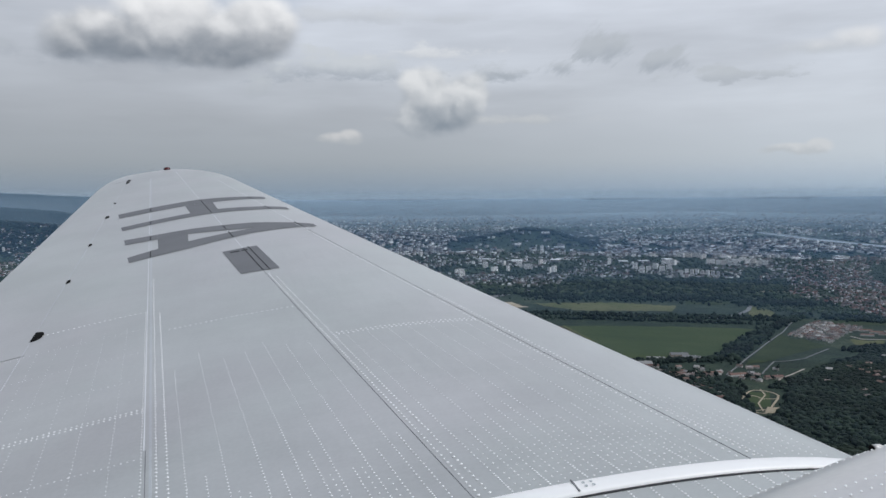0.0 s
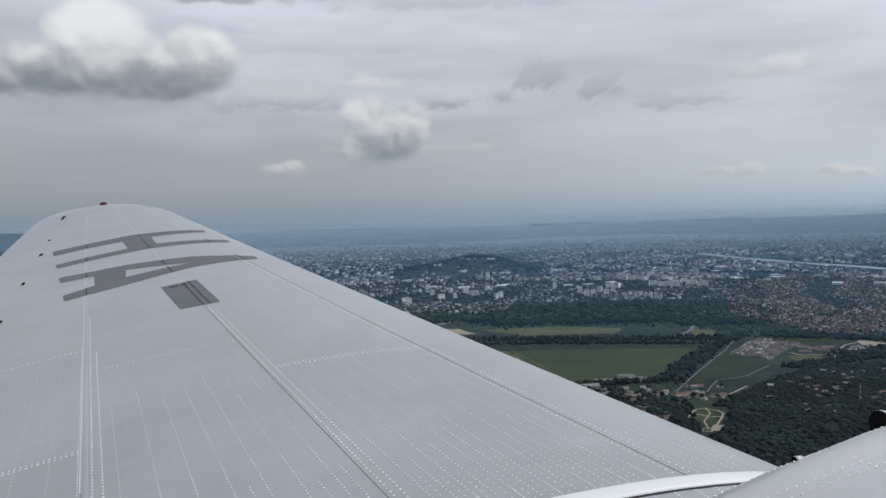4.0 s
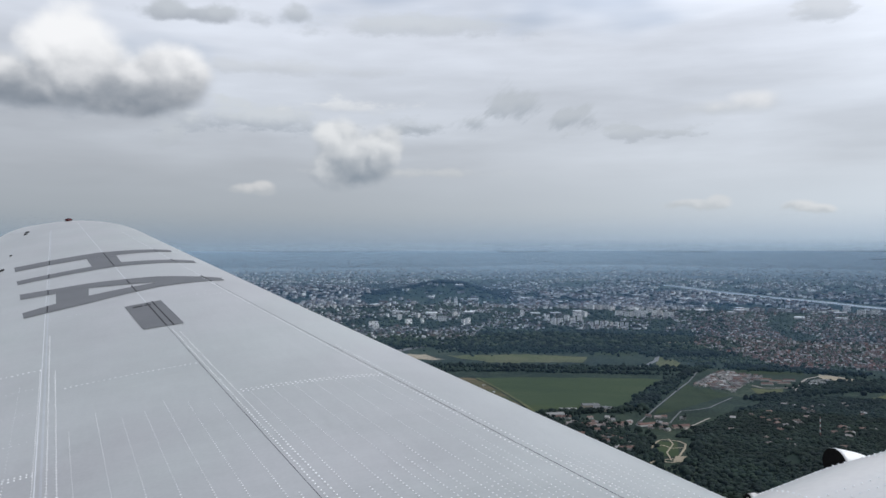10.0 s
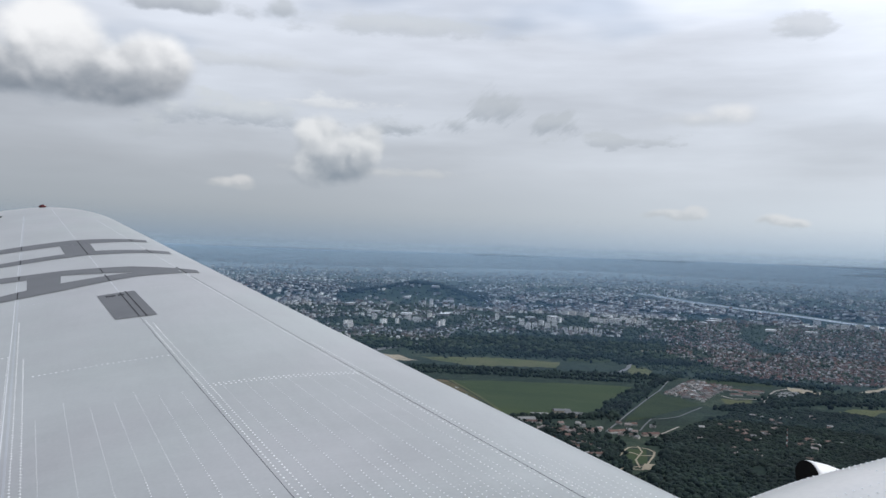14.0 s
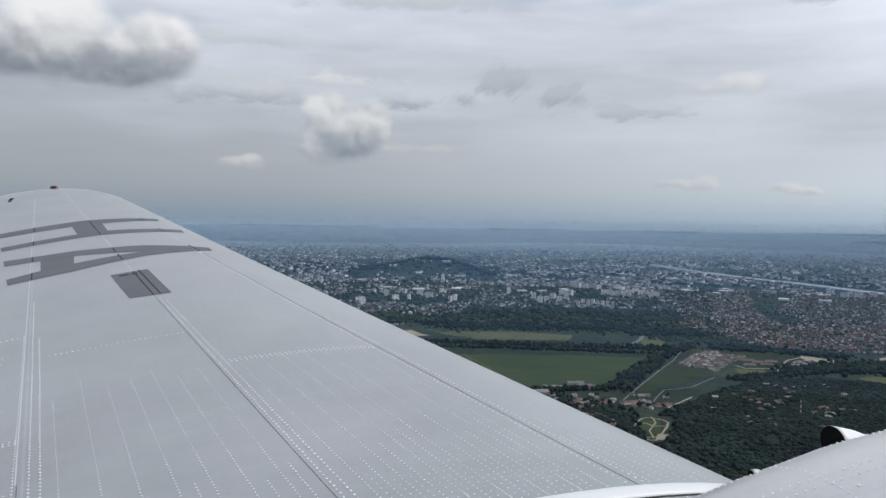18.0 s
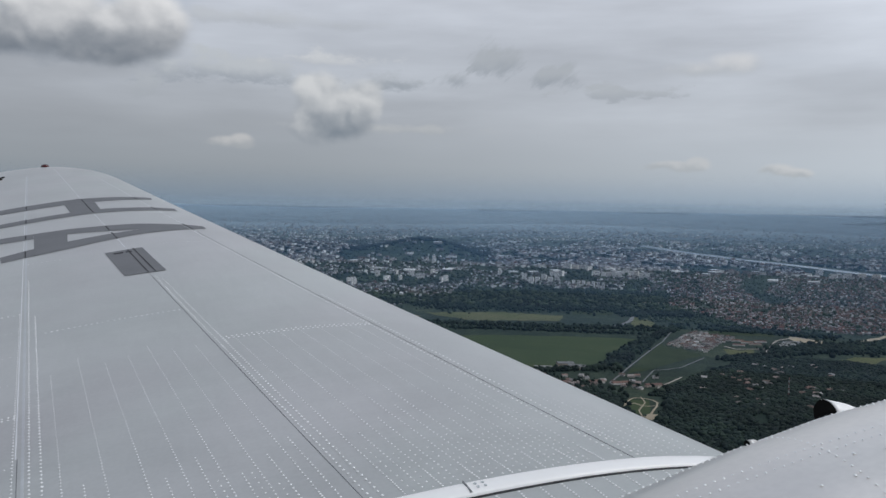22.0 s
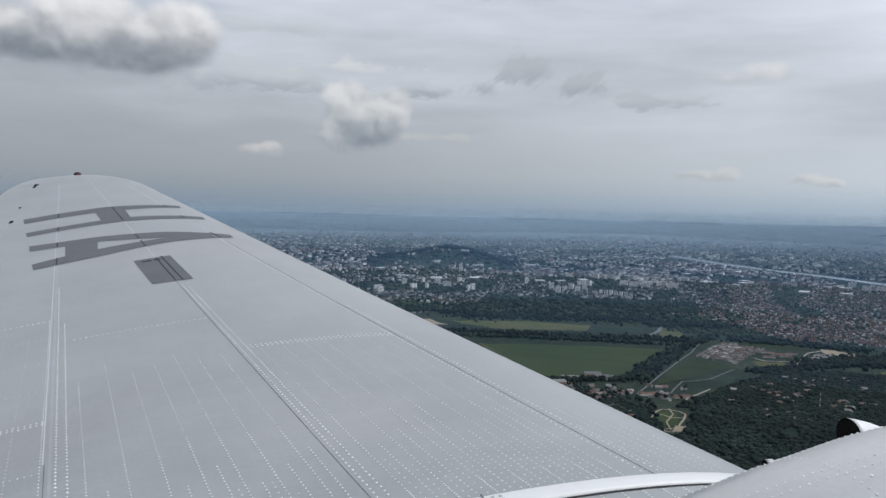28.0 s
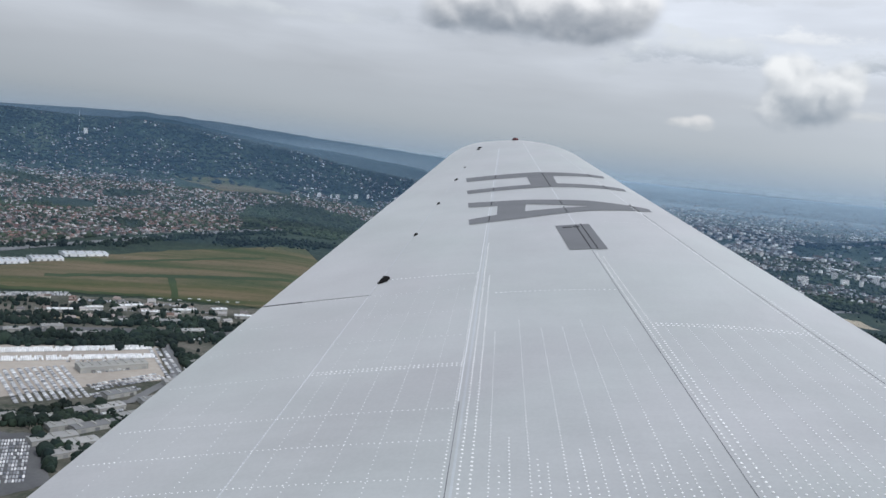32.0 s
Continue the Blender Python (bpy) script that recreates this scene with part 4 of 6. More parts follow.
bm = bmesh.new()
prev = None
for x in span(-4.0, 2.6, 44):
    ring = [bm.verts.new(nac(x, 2 * math.pi * a / 64)) for a in range(64)]
    if prev:
        for a in range(64):
            bm.faces.new((prev[a], prev[(a + 1) % 64], ring[(a + 1) % 64], ring[a]))
    else:
        bm.faces.new(ring)
    prev = ring
bm.faces.new(prev)
bmesh.ops.recalc_face_normals(bm, faces=bm.faces)
nacelle = part("engine_nacelle", bm, M_NACELLE, airplane, "bare riveted engine nacelle", smooth=True)
nacelle.data.set_sharp_from_angle(angle=radians(50))
spots = []
for base, slope, step_, r_ in ((77.4, 8.9, 0.0215, 0.0030), (81.4, 7.6, 0.0215, 0.0030), (59.0, 6.0, 0.0180, 0.0032), (112.0, 5.0, 0.0260, 0.0032)):
    for x in span(-2.6, 0.6, int(3.2 / step_)):
        p = nac(x, radians(base + slope * (x + 1.18) + rng.normal(0, 0.05)), 0.0005)
        spots.append((p.x, p.y, p.z, r_))
for x0, far_ in ((-1.95, 150), (-0.951, 150), (-0.650, 150), (0.05, 150)):
    for deg in span(60, far_, 42):
        p = nac(x0 - 0.0023 * (deg - 79.5), radians(deg), 0.0005)
        spots.append((p.x, p.y, p.z, 0.0030))
for x, deg in ((-0.933, 86.9), (-0.869, 88.7), (-0.998, 92.7), (-1.070, 91.8), (-0.935, 98.5), (-0.910, 97.2), (-0.884, 96.0)):
    p = nac(x, radians(deg), 0.0005)
    spots.append((p.x, p.y, p.z, 0.0038))
rivets(spots, nacelle, label="rows of round rivet heads")


def stub(name, p, r, length, tilt, parent, mat, label):
    """A pipe end towards the rear, with a wall and a black disc that paints its dark inside."""
    bm = bmesh.new()
    rings = []
    for x, q in ((0, r * 0.955), (0.03, r * 0.86), (0.0, r), (0.02, r * 1.02), (length * 0.4, r * 0.98), (length * 0.75, r * 0.78), (length, r * 0.4)):
        rings.append([bm.verts.new((p[0] + x, p[1] + q * math.cos(a * math.pi / 12), p[2] + q * math.sin(a * math.pi / 12) - tilt * x)) for a in range(24)])
    for a_, b_ in ((0, 2), (2, 3), (3, 4), (4, 5), (5, 6)):
        for a in range(24):
            bm.faces.new((rings[a_][a], rings[a_][(a + 1) % 24], rings[b_][(a + 1) % 24], rings[b_][a]))
    bm.faces.new(rings[6])
    for v in rings[1]:
        bm.verts.remove(v)
    bmesh.ops.recalc_face_normals(bm, faces=bm.faces)
    pipe = part(name, bm, mat, parent, label, smooth=True)
    # flat black disc in place of the shaded, sooty inside
    bm = bmesh.new()
    ring = [bm.verts.new((p[0] - 0.002, p[1] + r * 1.0 * math.cos(a * math.pi / 12), p[2] + r * 1.0 * math.sin(a * math.pi / 12))) for a in range(24)]
    bm.faces.new(ring)
    part("pipe_mouth", bm, M_BLACK, pipe)
    return pipe


stub("exhaust_pipe", (-0.230, -0.35, 0.505), 0.053, 0.20, 0.30, nacelle, M_BAND, "polished pipe end with a black mouth")
p = nac(-0.945, radians(59.5), 0.0)
stub("drain_scoop", p[:], 0.011, 0.034, 0.10, nacelle, M_NACELLE, "small drain scoop with a black mouth")

# ---- fields, roads and water ----
patch("grass_field", [(21.6, 2090), (33.9, 2133), (31.2, 1719), (25.6, 1640)], M_FIELD, "mown green airfield grass", "field")
patch("dry_field", [(11.5, 2120), (21.4, 2080), (25.3, 1640), (15.0, 1480)], M_BROWN, "brownish dry airfield grass beside the green one", "field")
patch("meadow", [(19.4, 2520), (25.0, 2580), (28.7, 2400), (22.5, 2370)], M_YELLOW, "pale yellow-green meadow between hedges", "meadow")
patch("meadow", [(26.0, 2560), (28.9, 2520), (28.8, 2390), (26.4, 2430)], M_YELLOW, "pale yellow-green meadow between hedges", "meadow")
patch("meadow", [(33.4, 2310), (33.8, 2570), (34.9, 2489), (35.8, 2345)], M_YELLOW, "pale green meadow beside a curved road", "meadow")
patch("meadow", [(33.3, 1665), (35.5, 2070), (37.4, 1900), (35.1, 1735)], M_GREEN, "dark green meadow between two lanes", "meadow")
patch("meadow", [(35.9, 2020), (36.9, 2010), (38.2, 1935), (36.6, 1830)], M_GREEN, "rough green meadow below the estate", "meadow")
patch("meadow", [(39.5, 2060), (41.4, 2060), (41.3, 1985), (39.8, 1975)], M_YELLOW, "pale tan meadow beside the building site", "meadow", 2.6)
patch("meadow", [(46.3, 2000), (47.2, 2085), (49.2, 2100), (48.3, 2010)], M_YELLOW, "pale clearing at the forest's edge", "meadow", 2.6)
patch("meadow", [(37.8, 2330), (42.4, 2420), (42.6, 2330), (38.4, 2250)], M_GREEN, "dark green meadow behind the estate", "meadow")
patch("meadow", [(29.5, 2720), (32.0, 2740), (32.4, 2600), (29.6, 2560)], M_GREEN, "dark green meadow between woods", "meadow")
patch("bare_ground", [(34.0, 3060), (35.9, 3095), (35.9, 3010), (34.1, 2965)], M_SAND, "small bare sandy patch in the wood", "bare ground")
patch("bare_ground", [(43.4, 2335), (45.4, 2295), (45.2, 2250), (43.6, 2240)], M_SAND, "pale building site beside the estate", "bare ground", 3.0)
patch("bare_ground", [(47.3, 2345), (49.8, 2585), (50.0, 2550), (47.5, 2315)], M_SAND, "long sandy strip beside the suburb", "bare ground", 3.0)
patch("bare_ground", [(-35.0, 1440), (-30.0, 1425), (-30.0, 1400), (-35.0, 1405)], M_SAND, "bare sandy lot beside the airfield", "bare ground")
patch("bare_ground", [(15.0, 2600), (18.0, 2540), (19.2, 2430), (16.2, 2470)], M_SAND, "bare sandy building ground", "bare ground")
patch("airfield", [(-44.0, 1700), (-37.0, 1880), (-18.5, 2480), (-14.0, 1500)], M_BROWN, "wide airfield of dry and green grass", "field")
patch("grass_strip", [(-34.5, 1800), (-19.0, 1895), (-19.0, 1860), (-34.6, 1765)], M_FIELD, "green mown strip across the airfield", "field", 3.2)
patch("grass_strip", [(-40.0, 1690), (-26.0, 1590), (-20.0, 1545), (-40.0, 1650)], M_FIELD, "green mown edge of the airfield", "field", 3.2)
patch("grass_strip", [(-31.0, 1980), (-21.0, 2200), (-21.0, 2165), (-31.2, 1945)], M_FIELD, "green mown strip across the airfield", "field", 3.2)
patch("grass_strip", [(-27.2, 1830), (-26.8, 1830), (-26.4, 1600), (-26.9, 1600)], M_FIELD, "narrow green strip across the airfield", "field", 3.6)
patch("industrial_ground", [(-48.0, 1660), (-20.0, 1530), (-20.0, 800), (-48.0, 600)], M_INDUSTRY, "grey and green ground between halls and yards", "ground", 1.2, 40)
patch("bare_field", [(-27.2, 5200), (-24.0, 5300), (-19.8, 4650), (-24.2, 4500)], M_BROWN, "bare brown field at the foot of the hills", "field")
patch("parking_yard", [(-46.0, 1238), (-27.6, 1240), (-27.0, 1075), (-46.0, 950)], M_CONCRETE, "pale concrete yard full of parked cars", "yard", 2.4)
patch("lower_yard", [(-46.0, 900), (-34.4, 893), (-33.6, 760), (-46.0, 690)], M_ASPHALT, "pale yard with rows of parked cars", "yard", 2.4)
ribbon("motorway", [(-46, 1980), (-37.1, 2086), (-31.3, 2300), (-26.5, 2520), (-22.4, 2770), (-17.0, 3000), (-10, 3500)], 34, M_ROAD, "grey motorway along the airfield", "road", 3.4)
ribbon("railway", [(-46, 1335), (-36.9, 1331), (-28, 1329), (-18, 1340)], 30, M_ASPHALT, "dark railway cutting between trees", "railway", 3.0)
ribbon("street", [(-28.2, 1330), (-27.1, 1240), (-26.2, 1110), (-27.5, 960), (-30, 800)], 14, M_ROAD, "grey street beside the yard", "road", 3.8)
ribbon("street", [(-46, 935), (-36, 935), (-29.0, 985), (-26.3, 1080)], 12, M_ROAD, "grey street between yards", "road", 3.8)
ribbon("main_road", [(14, 2500), (18.8, 2830), (20.6, 3160), (22.9, 3600), (24.4, 4040), (26, 5200)], 26, M_ROAD, "grey main road into the city", "road", 3.4)
ribbon("country_road", [(30.6, 2300), (31.9, 2285), (33.0, 2392), (33.5, 2480), (33.6, 2583), (33.2, 2743), (32.0, 2860)], 12, M_ROAD, "winding grey country road", "road", 3.4)
ribbon("lane", [(32.2, 1560), (32.9, 1648), (34.2, 1850), (35.6, 2101), (36.6, 2446)], 3.6, M_ROAD, "straight lane beside a belt of trees", "road", 3.4)
ribbon("lane", [(34.4, 1590), (34.6, 1631), (35.1, 1717), (36.0, 1735), (36.9, 1771), (38.3, 1905)], 3.2, M_ROAD, "pale bending lane below the estate", "road", 3.4)
ribbon("lane", [(35.3, 1525), (35.5, 1560), (36.1, 1599), (36.9, 1662)], 3.5, M_CONCRETE, "short pale lane in the wood", "road", 3.4)
ribbon("lane", [(21.5, 2085), (25.5, 1650)], 7, M_YELLOW, "pale track across the airfield", "road", 3.4)
ribbon("river", [(62, 4250), (54, 4560), (49.9, 4779), (46.2, 5163), (43.3, 5592), (40.6, 5953), (37, 6700), (34, 7800)], 46, M_WATER, "broad grey shining river", "river", 5.0)
ribbon("river", [(-4, 15000), (-8.1, 17000), (-9.3, 22000), (-10.9, 33000), (-12.8, 45000)], 40, M_WATER, "far bend of the grey river", "river", 3.0)

# far hills
def ridge(name, crest, q, mat, label):
    az_, top = [c[0] for c in crest], [c[1] for c in crest]
    V, F = [], []
    n = 120
    for k_ in range(n + 1):
        a = az_[0] + (az_[-1] - az_[0]) * k_ / n
        e = float(np.interp(a, az_, top)) + 0.06 * noise.noise((a * 0.9, 0, q)) + 0.03 * noise.noise((a * 3, 1, q))
        for d, ee in ((0, -3.0), (0, e - 0.25), (60, e), (140, e - 0.2), (160, -3.0)):
            qq = q + d
            V.append((qq * math.sin(radians(a)), qq * math.cos(radians(a)), EYE_H + q * math.tan(radians(ee))))
        if k_:
            o = 5 * k_
            for c in range(4):
                F.append((o - 5 + c, o + c, o + c + 1, o - 4 + c))
    ob = mesh_object(name, V, F, mat, smooth=True)
    return tagged(ob, label, "hills", kind="structure")


# the ranges carry painted haze, paler with distance
ridge("backdrop_hills", [(-62, 1.0), (-48, 0.5), (-38, 0.25), (-33, 0.35), (-29.6, 0.85), (-27.5, 0.85), (-24.4, 0.45), (-21, 0.1), (-17, -0.15), (-12, -0.6), (-6, -1.3)], 4600, M_HILL_MID_HAZED, "wooded hills behind the suburbs, painted blue-grey for haze")
ridge("backdrop_hills", [(-62, 1.0), (-37.6, 0.75), (-33, 1.0), (-29, 1.15), (-24, 1.0), (-20.7, 0.8), (-17, 0.6), (-12, 0.35), (-6, 0.0), (0, -0.4)], 4740, M_HILL_FAR_HAZED, "far hills painted a faint blue for haze")


# ---- houses ----
BOX = np.array([(-.5, -.5, 0), (.5, -.5, 0), (.5, .5, 0), (-.5, .5, 0), (-.5, -.5, 1), (.5, -.5, 1), (.5, .5, 1), (-.5, .5, 1)])
BOX_F = np.array([(0, 1, 5), (0, 5, 4), (1, 2, 6), (1, 6, 5), (2, 3, 7), (2, 7, 6), (3, 0, 4), (3, 4, 7)])
TOP_F = np.array([(4, 5, 6), (4, 6, 7)])
GABLE = np.array([(-.56, -.56, .95), (.56, -.56, .95), (.56, .56, .95), (-.56, .56, .95), (-.5, 0, 1.6), (.5, 0, 1.6)])
GABLE_F = np.array([(0, 1, 5), (0, 5, 4), (2, 3, 4), (2, 4, 5), (1, 2, 5), (3, 0, 4)])
FLAT = np.array([(-.52, -.52, 1.0), (.52, -.52, 1.0), (.52, .52, 1.0), (-.52, .52, 1.0), (-.5, -.5, 1.06), (.5, -.5, 1.06), (.5, .5, 1.06), (-.5, .5, 1.06)])
FLAT_F = np.concatenate([BOX_F, TOP_F])


def settle_points(n, a0, a1, r0, r1, seed, keep=None, even=True):
    """Scattered places in a sector, evenly over the picture or over the ground."""
    g = np.random.default_rng(seed)
    a = g.uniform(a0, a1, n)
    r = np.sqrt(g.uniform(r0 * r0, r1 * r1, n)) if not even else 1 / g.uniform(1 / r1, 1 / r0, n)
    if keep:
        ok = np.array([keep(x, y) for x, y in zip(a, r)])
        a, r = a[ok], r[ok]
    return a, r


def town(name, a, r, size, tall, wall, roof, label, seed, flat=0.0, streets=None, grow=1.0):
    """Many small houses joined into one mesh; those beyond the near plain shrink with the land."""
    g = np.random.default_rng(seed)
    P = at(a, r)
    n = len(P)
    s = shrink(r) / r * grow
    w, d, h = g.uniform(*size, n) * s, g.uniform(*size, n) * s * g.uniform(0.6, 1.0, n), g.uniform(*tall, n) * s
    turn = np.round(g.uniform(0, 4, n)) * math.pi / 2 + np.radians(a) * 3 + g.normal(0, 0.12, n) + (streets or 0)
    isflat = g.random(n) < flat
    Vs, Fs, Ms, o = [], [], [], 0

    def place(shape, k_):
        c, s_ = np.cos(turn[k_])[:, None], np.sin(turn[k_])[:, None]
        x, y = shape[None, :, 0] * w[k_][:, None], shape[None, :, 1] * d[k_][:, None]
        return np.stack([x * c - y * s_ + P[k_, 0][:, None], x * s_ + y * c + P[k_, 1][:, None], shape[None, :, 2] * h[k_][:, None] + P[k_, 2][:, None] - 0.5], -1)

    for shape, faces, mat, k_ in ((BOX, BOX_F, 0, np.arange(n)), (GABLE, GABLE_F, 1, np.where(~isflat)[0]), (FLAT, FLAT_F, 1, np.where(isflat)[0])):
        if not len(k_):
            continue
        v = place(shape, k_)
        Vs.append(v.reshape(-1, 3))
        Fs.append((faces[None] + (o + len(shape) * np.arange(len(k_)))[:, None, None]).reshape(-1, 3))
        Ms.append(np.full(len(Fs[-1]), mat))
        o += v.shape[0] * v.shape[1]
    ob = big_mesh(name, np.concatenate(Vs), np.concatenate(Fs), [wall, roof], np.concatenate(Ms))
    return tagged(ob, label, "houses", kind="stuff")


def off_river(a, r):
    """Keeps the river's bed free."""
    return abs(r - np.interp(a, [34, 37, 40.6, 43.3, 46.2, 49.9, 54, 62], [7800, 6700, 5953, 5592, 5163, 4779, 4560, 4250])) > 300 or a < 34


def bare_hill(a, r):
    """Few houses stand on the wooded castle hill."""
    return not (abs(a - 19.4) < 4.4 and 4750 < r < 6500) or noise.noise((a * 9, r * 0.02, 2)) > 0.33


# suburbs
def dark_wood(a, r):
    """A wood between the suburb and the foot of the hills."""
    return ((a + 18.5) / 4.6) ** 2 + ((math.log(r) - 8.12) / 0.17) ** 2 < 1 + 0.5 * noise.noise((a * 0.8, math.log(r) * 9, 6))


a, r = settle_points(12500, -50, -12, 2160, 6000, 1, lambda a, r: noise.noise((a * 0.3, math.log(r) * 6, 3)) > -0.28 and not (-27.2 < a < -19.8 and 4450 < r < 5350) and not dark_wood(a, r) and r > 2160 + max(0, a + 37) * 42)
town("suburb_houses", a, r, (7, 12), (3.6, 5.5), M_WALL, M_ROOF, "dense red-roofed suburban houses among trees", 11, 0.06)
a, r = settle_points(5200, -46, 2, 5200, 10500, 2, lambda a, r: noise.noise((a * 0.4, math.log(r) * 8, 5)) > 0.22 - 0.022 * (a + 30) and not (-27.2 < a < -19.8 and r < 5350))
town("hillside_houses", a, r, (8, 14), (4, 6.5), M_WALL_HILL, M_ROOF, "pale houses scattered over the wooded hillside", 12, 0.3)
a, r = settle_points(8200, 36, 64, 2420, 4600, 3, lambda a, r: noise.noise((a * 0.3, math.log(r) * 6, 8)) > -0.3 and r > 2440 + max(0, 41.5 - a) * 85 + max(0, a - 46) * 22 and off_river(a, r))
town("suburb_houses", a, r, (5, 9.5), (3.2, 5.5), M_WALL, M_ROOF, "dense brown and red roofed suburban houses among trees", 13, 0.1)
a, r = settle_points(3600, 4, 36, 2950, 5200, 4, lambda a, r: noise.noise((a * 0.35, math.log(r) * 7, 9)) > -0.1 and r > (2950 + max(0, 24 - a) * 10 if a < 22 else 3330) and bare_hill(a, r))
town("town_houses", a, r, (7, 15), (4, 9), M_WALL_FAR, M_ROOF_FAR, "grey and white town houses among trees", 14, 0.5)
a, r = settle_points(13000, -6, 66, 4600, 11000, 5, lambda a, r: noise.noise((a * 0.3, math.log(r) * 9, 12)) > -0.2 and off_river(a, r) and bare_hill(a, r))
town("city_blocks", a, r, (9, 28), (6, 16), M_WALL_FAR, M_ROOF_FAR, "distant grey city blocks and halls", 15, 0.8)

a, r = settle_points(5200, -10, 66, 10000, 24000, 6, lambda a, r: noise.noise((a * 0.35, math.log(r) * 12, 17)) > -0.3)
town("outer_city", a, r, (12, 34), (5, 10), M_OUTER_HAZED, M_OUTER_HAZED, "far districts of the city with haze in their colour", 16, 0.9)
a, r = settle_points(90, 14, 62, 4100, 9000, 7, off_river)
town("distant_halls", a, r, (25, 80), (7, 12), M_WALL_FAR, M_WHITE, "long white factory halls between the city blocks", 17, 1.0)

# ---- haze over the city, imitated by added translucent sheets ----
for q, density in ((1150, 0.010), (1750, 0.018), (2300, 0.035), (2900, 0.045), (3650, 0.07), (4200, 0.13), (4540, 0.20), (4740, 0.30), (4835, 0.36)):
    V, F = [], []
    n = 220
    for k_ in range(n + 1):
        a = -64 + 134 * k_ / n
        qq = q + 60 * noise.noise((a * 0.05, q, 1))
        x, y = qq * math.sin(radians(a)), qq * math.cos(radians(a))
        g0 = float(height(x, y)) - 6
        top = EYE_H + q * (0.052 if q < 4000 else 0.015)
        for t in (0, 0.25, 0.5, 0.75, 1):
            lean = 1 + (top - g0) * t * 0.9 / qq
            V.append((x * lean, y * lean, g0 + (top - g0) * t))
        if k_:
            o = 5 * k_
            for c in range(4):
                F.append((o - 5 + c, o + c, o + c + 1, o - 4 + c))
    tagged(mesh_object("haze", V, F, haze_sheet_material(density, q), smooth=True), "added translucent sheet that imitates blue-grey haze over the city", "haze", kind="structure")

# ---- woods ----
def ball(seed, sub=1):
    bm = bmesh.new()
    bmesh.ops.create_icosphere(bm, subdivisions=sub, radius=0.5)
    for v in bm.verts:
        d = v.co.normalized()
        k_ = 1 + 0.55 * noise.noise(d * 1.7 + Vector((seed * 7.1, 0, 0))) + 0.35 * noise.noise(d * 4.1 + Vector((0, seed * 3.3, 0)))
        v.co = d * 0.5 * k_
        v.co.z = v.co.z * 1.05 + 0.42
    V = np.array([v.co[:] for v in bm.verts])
    F = np.array([[v.index for v in f.verts] for f in bm.faces])
    bm.free()
    return V, F


CROWNS = [ball(s) for s in range(1, 7)]
CROWNS_FINE = [ball(s, 2) for s in range(1, 9)]


def woods(name, a, r, wide, tall, mat, label, seed, kinds=None):
    g = np.random.default_rng(seed)
    P, s = at(a, r), shrink(r) / r
    kinds = kinds or CROWNS
    pick = g.integers(0, len(kinds), len(P))
    Vs, Fs, o = [], [], 0
    for n_, (v, f) in enumerate(kinds):
        k_ = np.where(pick == n_)[0]
        if not len(k_):
            continue
        size_ = np.exp(g.normal(0, 0.30, len(k_)))
        w, h, t = g.uniform(*wide, len(k_)) * s[k_] * size_, g.uniform(*tall, len(k_)) * s[k_] * np.sqrt(size_), g.uniform(0, 6.28, len(k_))
        c, s_ = np.cos(t)[:, None], np.sin(t)[:, None]
        x, y = v[None, :, 0] * w[:, None], v[None, :, 1] * w[:, None]
        V = np.stack([x * c - y * s_ + P[k_, 0][:, None], x * s_ + y * c + P[k_, 1][:, None], v[None, :, 2] * h[:, None] + P[k_, 2][:, None] - 0.4], -1)
        Vs.append(V.reshape(-1, 3))
        Fs.append((f[None] + (o + len(v) * np.arange(len(k_)))[:, None, None]).reshape(-1, 3))
        o += V.shape[0] * V.shape[1]
    ob = big_mesh(name, np.concatenate(Vs), np.concatenate(Fs), [mat], None, True)
    return tagged(ob, label, "trees", kind="stuff")


def near_wood(a, r):
    edge = 1990 + 70 * noise.noise((a * 0.5, 0, 1)) - max(0, 42 - a) * 70
    return r < edge and not (32.4 < a < 36.2 and 1240 < r < 1480) and noise.noise((a * 0.5, r * 0.004, 4)) > (-0.5 if a > 36.0 else 0.12)

a, r = settle_points(46000, 31.5, 62, 1400, 2080, 21, near_wood, even=False)
woods("forest", a, r, (4.0, 8.0), (3.6, 6.2), M_LEAF, "dense dark green forest below the aircraft", 31)
a, r = settle_points(9000, 31.5, 58, 900, 1400, 22, near_wood, even=False)
woods("forest", a, r, (4.4, 8.4), (3.8, 6.6), M_LEAF, "dense dark green forest below the aircraft", 32, CROWNS_FINE)

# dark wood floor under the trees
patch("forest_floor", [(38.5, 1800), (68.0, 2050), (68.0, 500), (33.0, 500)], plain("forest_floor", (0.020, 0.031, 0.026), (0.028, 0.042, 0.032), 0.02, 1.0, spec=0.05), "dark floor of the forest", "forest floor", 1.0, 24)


def belt(a0, r0, a1, r1, wide, n, seed):
    """Trees in a belt between two places."""
    n = int(n * 1.5)
    g = np.random.default_rng(seed)
    t = g.random(n)
    return a0 + (a1 - a0) * t + g.normal(0, 0.03 + wide / 90, n), r0 + (r1 - r0) * t + g.normal(0, wide, n)


